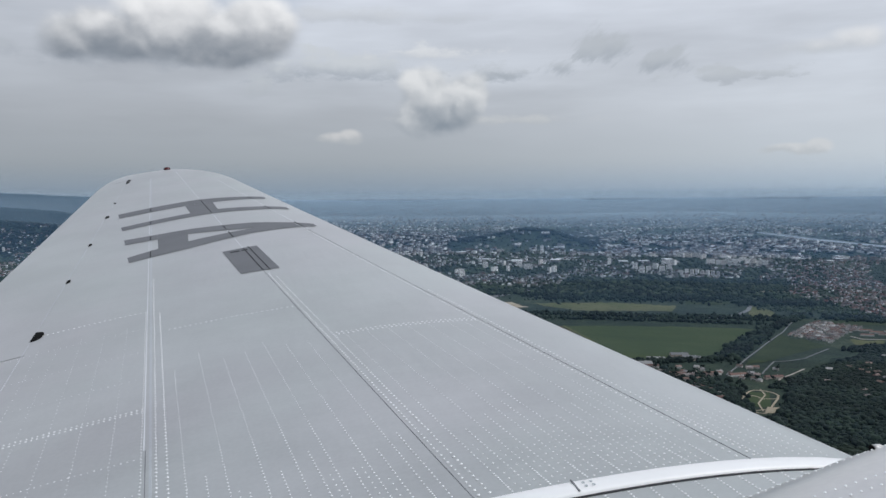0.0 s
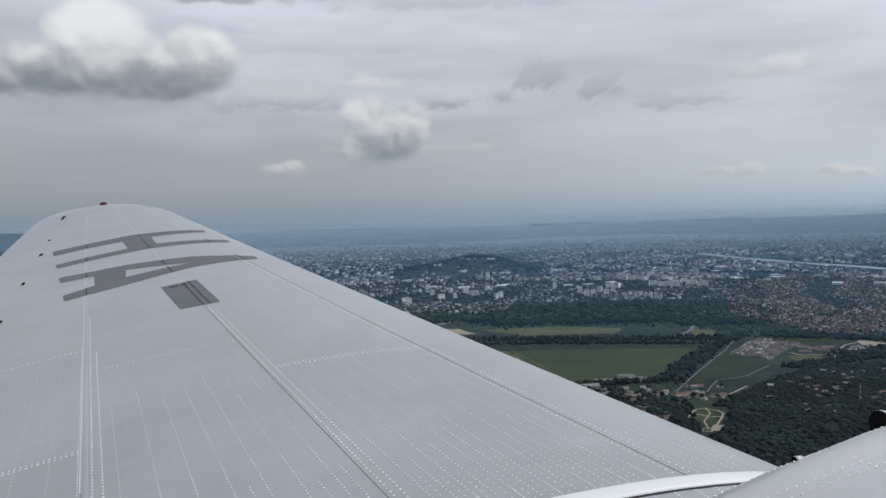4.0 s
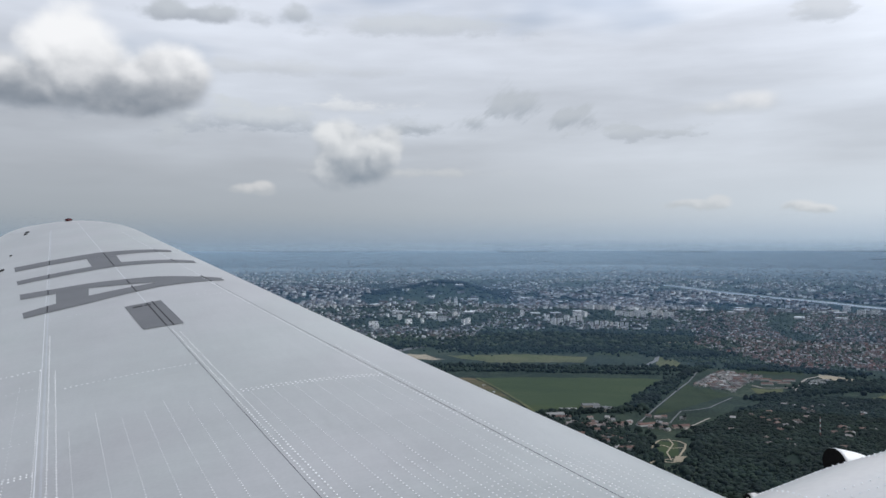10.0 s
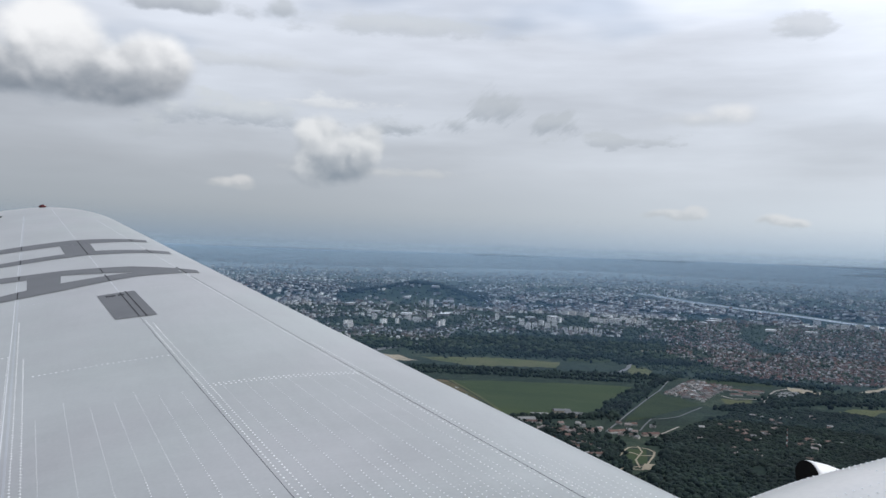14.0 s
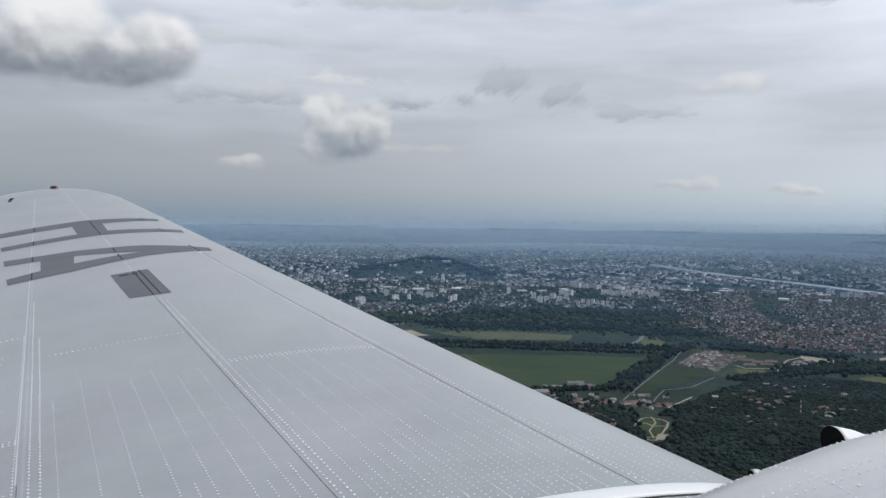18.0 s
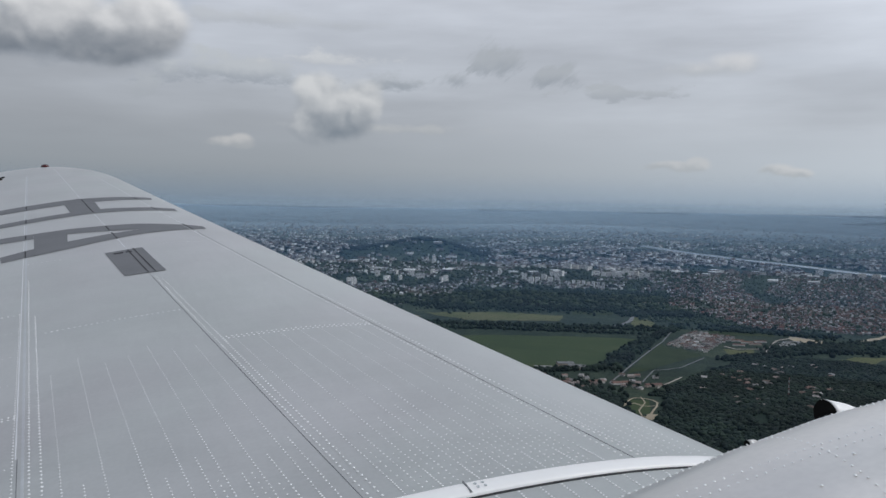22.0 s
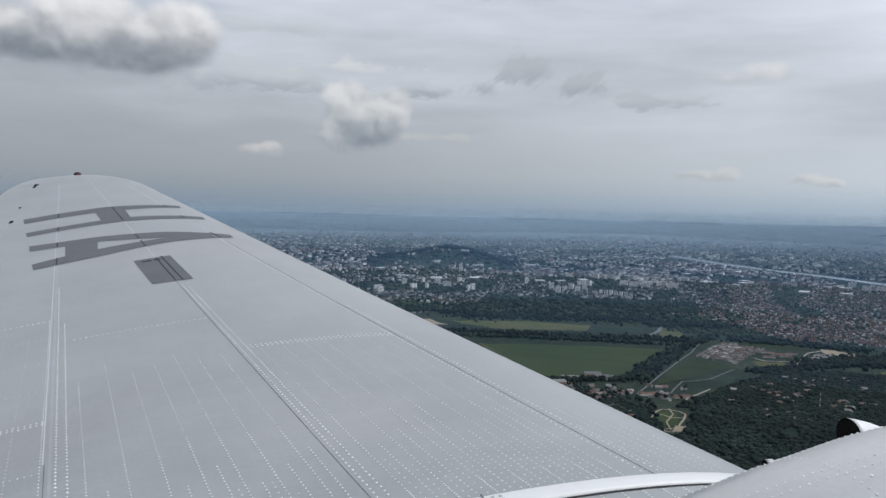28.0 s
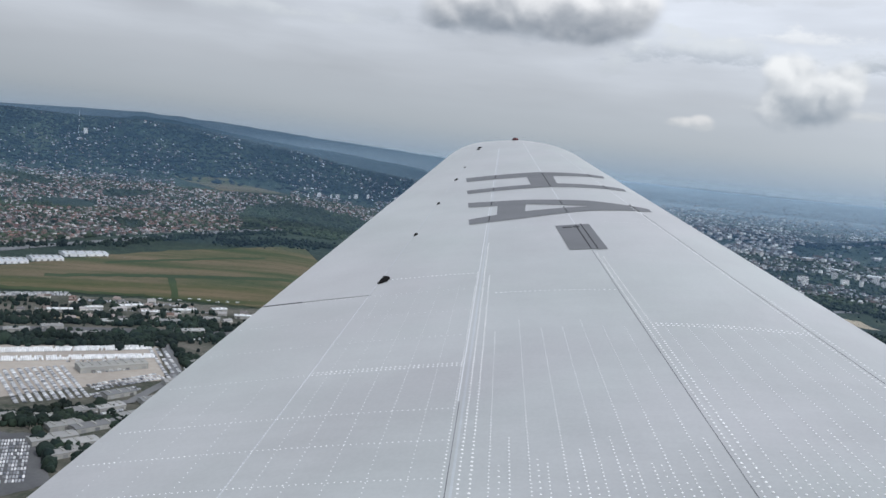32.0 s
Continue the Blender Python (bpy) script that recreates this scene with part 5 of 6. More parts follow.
parts_a, parts_r = [], []
for k_, b_ in enumerate([(18.0, 2310, 27.6, 2280, 20, 200), (27.6, 2280, 36.4, 2330, 22, 240), (17.5, 2210, 34.4, 2215, 9, 190), (31.6, 1700, 36.9, 2430, 20, 330),
                         (32.4, 1700, 34.8, 2080, 18, 200), (33.0, 2640, 38.0, 2700, 40, 420), (20.0, 2690, 33.0, 2760, 60, 900), (14.0, 2760, 22.0, 2900, 60, 420),
                         (25.5, 1625, 31.4, 1700, 9, 150), (24.0, 2900, 36.0, 3100, 70, 900), (22.0, 3150, 35.0, 3300, 50, 600), (38.0, 2400, 46.0, 2380, 24, 420),
                         (24.0, 1580, 28.2, 1490, 30, 150), (27.8, 1520, 33.0, 1410, 40, 260), (26.0, 1400, 32.0, 1270, 50, 260), (31.6, 1490, 33.6, 1280, 26, 110),
                         (36.4, 1490, 35.4, 1230, 14, 90), (42.5, 2080, 47.0, 2200, 40, 420), (47.0, 2200, 54.0, 2330, 50, 520), (44.0, 2140, 52.0, 2420, 30, 300), (39.4, 1900, 43.0, 2010, 16, 160)]):
    a, r = belt(*b_, 100 + k_)
    parts_a.append(a), parts_r.append(r)
woods("tree_belts", np.concatenate(parts_a), np.concatenate(parts_r), (5, 9.5), (6, 10), M_LEAF, "dark green belts of trees between fields and houses", 41)
parts_a, parts_r = [], []
for k_, b_ in enumerate([(-48, 1285, -20, 1285, 12, 330), (-48, 1440, -24, 1400, 14, 240), (-48, 1560, -24, 1480, 26, 160), (-46, 1960, -31, 2260, 20, 160), (-31, 2260, -18, 2900, 30, 300), (-31, 1260, -18, 1400, 26, 260), (-24, 2420, -14, 2700, 40, 380),
                         (-46, 925, -33, 925, 6, 110), (-34.6, 895, -33.6, 790, 3, 40), (-28.6, 1345, -27.8, 1265, 5, 24), (-45, 720, -36, 640, 30, 160), (-22, 3000, -14, 3300, 90, 420), (-26, 1180, -22, 1050, 20, 90), (-36, 945, -28, 905, 9, 90), (-33.4, 845, -31, 810, 8, 40), (-46, 1255, -27, 1240, 6, 160), (-26.6, 1240, -25.2, 1100, 4, 40), (-46, 940, -30, 960, 5, 90), (-44, 1378, -24, 1375, 8, 200)]):
    a, r = belt(*b_, 200 + k_)
    parts_a.append(a), parts_r.append(r)
woods("tree_belts", np.concatenate(parts_a), np.concatenate(parts_r), (4.5, 9), (5, 10), M_LEAF, "dark green rows of trees along railway and yards", 42, CROWNS_FINE[:5])
a, r = settle_points(17000, -50, -8, 2200, 6200, 43, lambda a, r: noise.noise((a * 0.3, math.log(r) * 5, 13)) > -0.4 and not (-27.2 < a < -19.8 and 4450 < r < 5350) and (r > 2160 + max(0, a + 37) * 42), even=True)
b, q_ = settle_points(5000, -25, -12, 2800, 4200, 143, dark_wood)
a, r = np.concatenate([a, b]), np.concatenate([r, q_])
woods("garden_trees", a, r, (6, 13), (5, 10), M_LEAF_TOWN, "garden trees among the suburban houses", 44)
a, r = settle_points(11000, 34, 66, 2480, 5000, 45, off_river)
woods("garden_trees", a, r, (4, 8.5), (3.5, 6.5), M_LEAF_TOWN, "garden trees among the suburban houses", 46)
a, r = settle_points(5200, 4, 38, 2750, 5200, 47)
woods("garden_trees", a, r, (8, 17), (6, 12), M_LEAF_TOWN, "trees among town houses and blocks", 48)
a, r = settle_points(5200, -48, 66, 5000, 10500, 49, off_river)
woods("distant_trees", a, r, (16, 40), (8, 15), M_LEAF_HAZED, "distant trees between city blocks, tinted blue-green for haze", 50)
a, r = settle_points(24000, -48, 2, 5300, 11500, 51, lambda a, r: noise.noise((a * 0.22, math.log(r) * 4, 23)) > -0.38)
woods("hill_forest", a, r, (10, 22), (8, 14), M_LEAF_HAZED, "dark forest over the hills, tinted blue-green for haze", 52)
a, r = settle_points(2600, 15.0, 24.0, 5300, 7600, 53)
woods("hill_forest", a, r, (14, 26), (10, 16), M_LEAF_HAZED, "dark trees over the hill in the city", 54)
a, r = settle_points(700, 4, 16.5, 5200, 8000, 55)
woods("hill_forest", a, r, (16, 28), (10, 16), M_LEAF_HAZED, "dark trees over the hill in the city", 56)


# ---- single buildings ----
def box_bm(x0, x1, y0, y1, z0, z1):
    bm = bmesh.new()
    v = [bm.verts.new(p) for p in ((x0, y0, z0), (x1, y0, z0), (x1, y1, z0), (x0, y1, z0), (x0, y0, z1), (x1, y0, z1), (x1, y1, z1), (x0, y1, z1))]
    for f in ((0, 3, 2, 1), (4, 5, 6, 7), (0, 1, 5, 4), (1, 2, 6, 5), (2, 3, 7, 6), (3, 0, 4, 7)):
        bm.faces.new([v[i] for i in f])
    return bm


def gable_bm(w, d, z, rise, over=0.5):
    bm = bmesh.new()
    x, y = w / 2 + over, d / 2 + over
    t = 0.35
    v = [bm.verts.new(p) for p in ((-x, -y, z), (x, -y, z), (x, y, z), (-x, y, z), (-x, 0, z + rise), (x, 0, z + rise),
                                   (-x, -y, z - t), (x, -y, z - t), (x, y, z - t), (-x, y, z - t))]
    for f in ((0, 1, 5, 4), (2, 3, 4, 5), (1, 2, 5), (3, 0, 4), (6, 7, 1, 0), (7, 8, 2, 1), (8, 9, 3, 2), (9, 6, 0, 3), (9, 8, 7, 6)):
        bm.faces.new([v[i] for i in f])
    return bm


def stand(a, r, turn=0.0):
    """The pose of a thing on the land at (azimuth, distance), drawn in with the land."""
    x, y, z = (float(c) for c in at(a, r))
    s = float(shrink(r)) / r
    return pose(x, y, z - 0.3, 0, 0, turn - a), s


def block(w, d, h, wall=None):
    """A block of flats: body, roof slab, lift house and a band of windows for each storey on both long sides."""
    ob = new("apartment_building")
    part("wall", box_bm(-w / 2, w / 2, -d / 2, d / 2, 0, h), wall or M_PANEL, ob)
    part("roof", box_bm(-w / 2 - .2, w / 2 + .2, -d / 2 - .2, d / 2 + .2, h, h + 0.5), M_SHED, ob)
    part("lift_house", box_bm(-w * 0.12, w * 0.12, -d / 4, d / 4, h + 0.5, h + 3.2), M_SHED, ob)
    n = int(h // 3)
    for k_ in range(n):
        z = 1.0 + k_ * 3
        for sgn in (-1, 1):
            y = sgn * d / 2
            part("ribbon_window", box_bm(-w / 2 + 1, w / 2 - 1, y - 0.08, y + 0.08, z, z + 1.1), M_GLASS_BAND, ob)
    return ob


def scaled(ob, m, s):
    """Sets a freshly built thing in place."""
    ob.matrix_world = m @ Matrix.Diagonal((s, s, s, 1))
    return ob


rb = np.random.default_rng(77)
PROTOS = {}


def put_block(a, r, w, d, h, turn, label, group):
    m, s = stand(a, r, turn)
    s *= 0.82
    key = (w, d, h)
    if key not in PROTOS:
        PROTOS[key] = scaled(block(w, d, h), m, s)
        return tagged(PROTOS[key], label, "apartment building", group)
    ob = copy_thing(PROTOS[key], m)
    ob.scale = (s, s, s)
    return tagged(ob, label, "apartment building", group)


for k_ in range(6):
    put_block(26.3 + k_ * 0.44, 3690 + rb.uniform(-160, 160), 26, 16, 32, rb.uniform(-20, 20), "pale ten-storey panel block at the wood's edge", "panel blocks")
for k_ in range(8):
    put_block(29.3 + k_ * 0.33, 3500 + rb.uniform(-40, 60), 15, 14, 30, rb.uniform(-15, 15), "white tower block beside others like it", "panel blocks")
for k_ in range(7):
    put_block(28.3 + k_ * 0.47, 4350 + rb.uniform(-350, 350), 46, 14, 30, rb.uniform(-60, 60), "long grey panel block between trees", "panel blocks")
for k_ in range(9):
    put_block(31.6 + k_ * 0.36, 4150 + rb.uniform(-120, 160), 26, 16, 32, rb.uniform(-30, 30), "pale ten-storey panel block between trees", "panel blocks")
for k_ in range(12):
    put_block(14.2 + k_ * 0.62 + rb.uniform(-0.3, 0.3), 3560 + rb.uniform(-230, 330) + k_ * 20, (46, 26, 15, 26)[k_ % 4], (14, 16, 14, 16)[k_ % 4], (30, 32, 30, 32)[k_ % 4], rb.uniform(-60, 60), "pale panel block standing among trees", "panel blocks")
for k_ in range(8):
    put_block(45.0 + k_ * 0.8, 4700 + rb.uniform(-150, 150), 46, 14, 30, rb.uniform(-20, 20), "long grey panel block near the river", "panel blocks")
for k_ in range(6):
    put_block(-17.8 + k_ * 0.62 + 0.2 * (k_ % 2), 4900 + k_ * 90, (26, 15)[k_ % 2], (16, 14)[k_ % 2], (32, 30)[k_ % 2], rb.uniform(-14, 14), "pale ten-storey panel block at the foot of the hills", "panel blocks")
put_block(24.6, 3980, 17, 17, 45, 10, "tall white tower block standing alone", "panel blocks")


def house(w, d, h, rise, roof, kind="house"):
    ob = new(kind)
    part("wall", box_bm(-w / 2, w / 2, -d / 2, d / 2, 0, h), M_HOUSE_ONE, ob)
    part("roof", gable_bm(w, d, h, rise), roof, ob)
    part("chimney", box_bm(w * 0.2, w * 0.2 + 0.8, -0.4, 0.4, h + rise * 0.5, h + rise + 0.9), M_HOUSE_ONE, ob)
    part("ribbon_window", box_bm(-w * 0.38, w * 0.38, -d / 2 - 0.06, -d / 2 + 0.06, 1.0, 2.2), M_GLASS_BAND, ob)
    part("ribbon_window", box_bm(-w * 0.38, w * 0.38, d / 2 - 0.06, d / 2 + 0.06, 1.0, 2.2), M_GLASS_BAND, ob)
    return ob


M_HOUSE_ONE = varied("single_house_render", [(0.34, 0.33, 0.31), (0.50, 0.48, 0.44), (0.64, 0.62, 0.58), (0.42, 0.36, 0.30)], 0.85, by="object")
M_ROOF_ONE = varied("single_house_tiles", [(0.12, 0.10, 0.09), (0.18, 0.115, 0.095), (0.14, 0.138, 0.14), (0.36, 0.35, 0.345), (0.21, 0.14, 0.115)], 0.85, by="object")
M_ROOF_ESTATE = varied("estate_roof_tiles", [(0.10, 0.065, 0.055), (0.16, 0.10, 0.085), (0.09, 0.088, 0.09), (0.24, 0.235, 0.23), (0.09, 0.06, 0.055), (0.42, 0.415, 0.41)], 0.85, by="object")
M_ROOF_BRICK = varied("brick_red_tiles", [(0.17, 0.10, 0.08), (0.13, 0.085, 0.075), (0.20, 0.125, 0.10), (0.12, 0.09, 0.085)], 0.85, by="object")
M_ROOF_GREY = varied("grey_roofing", [(0.09, 0.09, 0.09), (0.30, 0.295, 0.29), (0.13, 0.135, 0.14), (0.48, 0.48, 0.47), (0.18, 0.18, 0.175)], 0.8, by="object")


def put_like(key, make, a, r, turn, label, category, group="", size=1.0):
    m, s = stand(a, r, turn)
    s *= size
    if key not in PROTOS:
        PROTOS[key] = scaled(make(), m, s)
        return tagged(PROTOS[key], label, category, group)
    ob = copy_thing(PROTOS[key], m)
    ob.scale = (s, s, s)
    return tagged(ob, label, category, group)


def hall(w, d, h, roof, name="warehouse", bays=5):
    ob = new(name)
    part("wall", box_bm(-w / 2, w / 2, -d / 2, d / 2, 0, h), M_WHITE if name == "warehouse" else M_SHED, ob)
    part("roof", gable_bm(w, d, h, d * 0.06, 0.4), roof, ob)
    for k_ in range(bays):
        x = -w / 2 + w * (k_ + 0.5) / bays
        part("gate", box_bm(x - 2.4, x + 2.4, -d / 2 - 0.12, -d / 2 + 0.1, 0, 4.2), M_ROOF_GREY, ob)
        part("skylight", box_bm(x - 1.2, x + 1.2, -d * 0.3, d * 0.3, h + d * 0.02, h + d * 0.06 + 0.5), M_SHED, ob)
    return ob


# new estate of terraced houses in curved rows
for row_ in range(9):
    for k_ in range(15):
        a = 36.0 + row_ * 0.285 + k_ * 0.12 + 0.07 * math.sin(k_ * 0.45 + row_)
        r = 2057 - row_ * 8 + k_ * 17 + rb.normal(0, 4)
        if (k_ + row_) % 7 == 3:
            continue
        key = ("estate", int(rb.integers(0, 3)))
        dims = [(10, 7, 5.6, 2.6), (8, 7, 5.2, 2.8), (13, 7, 5.8, 2.4)][key[1]]
        put_like(key, lambda dims=dims: house(*dims, M_ROOF_ESTATE), a, r, 20 + 25 * math.sin(row_ * 0.7) + rb.normal(0, 6), "white and red-roofed terraced house of the new estate", "house", "houses of the new estate", 0.85)
# loose houses and low halls near the airfield
for k_ in range(130):
    a, r = rb.uniform(24.7, 35.8), rb.uniform(1230, 1650)
    if r > 1600 + (a - 26) * 8 or (32.4 < a < 36.2 and r < 1490):
        continue
    put_like(("village", k_ % 3), lambda k_=k_: house(11 + 2 * (k_ % 3), 9, 4.5, 3, M_ROOF_ONE), a, r, rb.uniform(-40, 40), "small house with a tiled roof among trees", "house", "houses by the airfield", 0.8)
for a, r, t_ in ((31.3, 1540, 10), (32.4, 1500, 12), (30.6, 1460, 8), (33.6, 1560, 30), (34.4, 1460, 40), (31.8, 1380, 15), (29.6, 1600, 5), (33.0, 1420, 18), (34.0, 1370, 25), (35.2, 1560, 35), (37.4, 1560, 30), (32.8, 1300, 12)):
    put_like("barracks", lambda: house(46, 13, 6, 3.5, M_ROOF_BRICK, "long_building"), a - 2.3, r, t_, "long low building with a red-brown roof among trees", "building", "barracks", 0.72)
for a, r, t_ in ((30.2, 1690, 5), (31.7, 1745, 12), (29.3, 1640, 20), (32.5, 1720, -8)):
    put_like("hangar", lambda: house(34, 22, 6, 2.2, M_ROOF_GREY, "hangar"), a - 2.5, r - 20, t_, "pale grey hangar at the airfield's edge", "hangar", "hangars")
# scattered garden houses in the wood, and the long red halls of the building site
for k_ in range(80):
    a, r = rb.uniform(36.8, 47.0), rb.uniform(1440, 1930)
    if r > 1930 - max(0, 42 - a) * 70 or noise.noise((a * 0.6, r * 0.006, 15)) < -0.12:
        continue
    put_like(("village", k_ % 3), None, a, r, rb.uniform(-60, 60), "small garden house among the forest trees", "house", "houses in the forest", rb.uniform(0.62, 0.95))
for a, r, t_ in ((40.4, 2120, 14), (40.9, 2170, 10), (41.4, 2150, 16), (41.7, 2200, 12), (40.3, 2190, 8)):
    put_like("barracks", None, a, r, t_, "long red-roofed hall of the building site", "building", "halls of the building site", 0.6)
# ring of winding paths with a small park
RING = [(34.3 + 1.05 * math.cos(t) + 0.15 * math.sin(3 * t), 1385 + 78 * math.sin(t) + 12 * math.cos(2 * t)) for t in span(0, 2 * math.pi, 14)]
for pts, w in ((RING, 7), ([(33.3, 1395), (33.9, 1410), (34.5, 1392), (35.3, 1400)], 6), ([(32.6, 1262), (33.4, 1300), (34.6, 1322), (35.9, 1318)], 7), ([(34.3, 1460), (34.6, 1420), (34.2, 1360), (34.5, 1310)], 5)):
    ribbon("park_path", pts, w * 0.5, M_SAND, "pale curved path in the small park", "path", 3.4, 8)
patch("park_lawn", [(33.6, 1440), (34.9, 1440), (35.0, 1345), (33.5, 1335)], M_FIELD, "green lawn between pale paths", "lawn", 2.6)
patch("bare_ground", [(34.7, 1345), (35.9, 1340), (35.8, 1312), (34.5, 1310)], M_SAND, "bare sandy corner of the park", "bare ground", 3.0)
patch("sports_lawn", [(30.6, 1330), (32.3, 1312), (32.3, 1240), (30.8, 1248)], M_FIELD, "small green sports lawn", "lawn", 2.6)
patch("bare_ground", [(29.2, 1712), (30.6, 1722), (30.6, 1690), (29.3, 1685)], M_SAND, "sandy yard beside the hangars", "bare ground", 3.0)
for pts in ([(40.3, 1893), (41.0, 1925), (41.5, 1975), (42.0, 2040), (42.3, 2106), (42.4, 2180), (42.7, 2246), (43.8, 2330), (45.3, 2290)], [(40.7, 1940), (41.9, 2000), (42.7, 2110), (43.0, 2190), (43.5, 2250)], [(39.5, 2090), (40.2, 2060), (41.5, 2080), (42.3, 2106)]):
    ribbon("estate_road", pts, 5.5, M_CONCRETE, "pale winding road of the new estate", "road", 3.4, 8)
for k_ in range(3):
    put_like(("hall", 40), lambda: hall(40, 18, 6, M_ROOF_GREY), 42.9 + k_ * 0.35, 2140 + (k_ % 3) * 35, 15 + 10 * k_, "low hall with a pale roof beside the estate", "hall", "estate halls")

# radio mast in the forest
def mast(h, w, red, name="radio_mast", label="red and white lattice radio mast above the trees"):
    ob = new(name)
    n = 8
    for k_ in range(n):
        z0, z1 = h * k_ / n, h * (k_ + 1) / n
        s0, s1 = w * (1 - 0.75 * k_ / n) / 2, w * (1 - 0.75 * (k_ + 1) / n) / 2
        bm = bmesh.new()
        t = w * 0.075
        for cx, cy in ((-1, -1), (1, -1), (1, 1), (-1, 1)):
            for (ax, ay, az_), (bx, by, bz) in (((cx * s0, cy * s0, z0), (cx * s1, cy * s1, z1)), ((cx * s0, cy * s0, z0), (-cy * s1, cx * s1, z1)), ((cx * s1, cy * s1, z1), (-cy * s1, cx * s1, z1))):
                d = Vector((bx - ax, by - ay, bz - az_))
                u = d.orthogonal().normalized() * t
                q = d.normalized().cross(u)
                lo = [bm.verts.new(Vector((ax, ay, az_)) + u * c + q * e) for c, e in ((1, 1), (-1, 1), (-1, -1), (1, -1))]
                hi = [bm.verts.new(v.co + d) for v in lo]
                for i in range(4):
                    bm.faces.new((lo[i], lo[(i + 1) % 4], hi[(i + 1) % 4], hi[i]))
        part("lattice_section", bm, red if k_ % 2 else M_WHITE, ob)
    return tagged(ob, label, "mast")


m, s = stand(43.5, 1560)
scaled(mast(36, 2.0, M_RED), m, s)
m, s = stand(-33.1, 6000)
scaled(mast(120, 2.6, M_ROOF_GREY, "television_mast", "tall thin grey television mast on the hill"), m, s * 1.25)
m, s = stand(-32.7, 6000, 10)
tower = scaled(block(20, 16, 36), m, s * 1.1)
tagged(tower, "white tower building on the crest of the hill", "building")

# ---- halls, yards and cars by the airfield ----
for a, r, t_, w in ((-38.9, 1875, 12, 60), (-36.6, 1925, 14, 64), (-34.6, 1975, 16, 64), (-32.4, 2060, 18, 96), (-41.5, 1820, 10, 80)):
    put_like(("hall", w), lambda w=w: hall(w, 46, 6.5, M_SHEET), a, r, t_, "white warehouse beside the motorway", "warehouse", "warehouses")
m, s = stand(-30.3, 1122, 17)
tagged(scaled(hall(84, 26, 8, M_SHED, "long_hall", 8), m, s), "long grey hall in the middle of the car yard", "hall")
for a, r, t_, w in ((-33.6, 868, 20, 44), (-32.2, 852, 20, 40), (-33.0, 828, 22, 30), (-41.5, 930, 10, 44), (-29.8, 1010, 30, 36), (-30.3, 960, 28, 30), (-25.2, 1090, 20, 30), (-24.6, 1150, 16, 34), (-34.0, 1340, 10, 30), (-30.2, 1380, 6, 44), (-27.0, 1390, 8, 36), (-24.5, 1420, 6, 40), (-34.6, 930, 24, 40), (-33.0, 905, 24, 34), (-32.0, 950, 26, 30), (-31.2, 900, 28, 44), (-29.0, 930, 30, 36), (-38.8, 925, 14, 44), (-36.8, 935, 16, 34), (-27.6, 985, 24, 30), (-26.0, 1060, 20, 40), (-24.8, 1110, 16, 36), (-23.6, 1170, 14, 44), (-32.0, 1295, 8, 40), (-36.0, 1320, 4, 34), (-25.6, 1330, 12, 44)):
    put_like(("shed", w), lambda w=w: hall(w, 17, 6, M_ROOF_GREY, "workshop", 3), a, r, t_, "low grey-roofed workshop hall near the yards", "workshop", "workshops")
for k_, a in enumerate((-33.6, -31.6, -29.4, -28.2, -26.0, -23.8, -22.0, -38.2, -40.6)):
    put_like(("shed_white", k_ % 2), lambda k_=k_: hall((38, 26)[k_ % 2], 15, 6, M_WHITE, "workshop", 3), a, 1455 + 22 * (k_ % 3), 4 + 9 * (k_ % 3), "pale-roofed hall between airfield and railway", "workshop", "workshops")
for k_ in range(60):
    a = rb.uniform(-46, -20)
    r = rb.uniform(1370, 1520 + max(0, -24 - a) * 9)
    put_like(("village", k_ % 3), None, a, r, rb.uniform(-40, 40), "small house with a pale roof along the airfield", "house", "houses by the airfield")

CAR = np.array([(-.5, -.5, .12), (.5, -.5, .12), (.5, .5, .12), (-.5, .5, .12), (-.5, -.5, .55), (.5, -.5, .55), (.5, .5, .55), (-.5, .5, .55), (-.32, -.42, 1), (.2, -.42, 1), (.2, .42, 1), (-.32, .42, 1)])
CAR_F = np.array([(0, 1, 5), (0, 5, 4), (1, 2, 6), (1, 6, 5), (2, 3, 7), (2, 7, 6), (3, 0, 4), (3, 4, 7), (4, 5, 9), (4, 9, 8), (5, 6, 10), (5, 10, 9), (6, 7, 11), (6, 11, 10), (7, 4, 8), (7, 8, 11), (8, 9, 10), (8, 10, 11)])


def car_rows(name, spots_, mat, label, size):
    """Parked vehicles in rows: spots hold x, y, turn."""
    S = np.array(spots_)
    g = np.random.default_rng(9)
    L, W_, H_ = size
    c, s = np.cos(S[:, 2])[:, None], np.sin(S[:, 2])[:, None]
    x, y = CAR[None, :, 0] * L * g.uniform(0.9, 1.1, len(S))[:, None], CAR[None, :, 1] * W_ * np.ones(len(S))[:, None]
    z = height(S[:, 0], S[:, 1])[:, None] + CAR[None, :, 2] * H_ * g.uniform(0.9, 1.15, len(S))[:, None] + 0.75
    V = np.stack([x * c - y * s + S[:, 0][:, None], x * s + y * c + S[:, 1][:, None], z], -1).reshape(-1, 3)
    F = (CAR_F[None] + 12 * np.arange(len(S))[:, None, None]).reshape(-1, 3)
    return tagged(big_mesh(name, V, F, [mat]), label, "cars", kind="stuff")


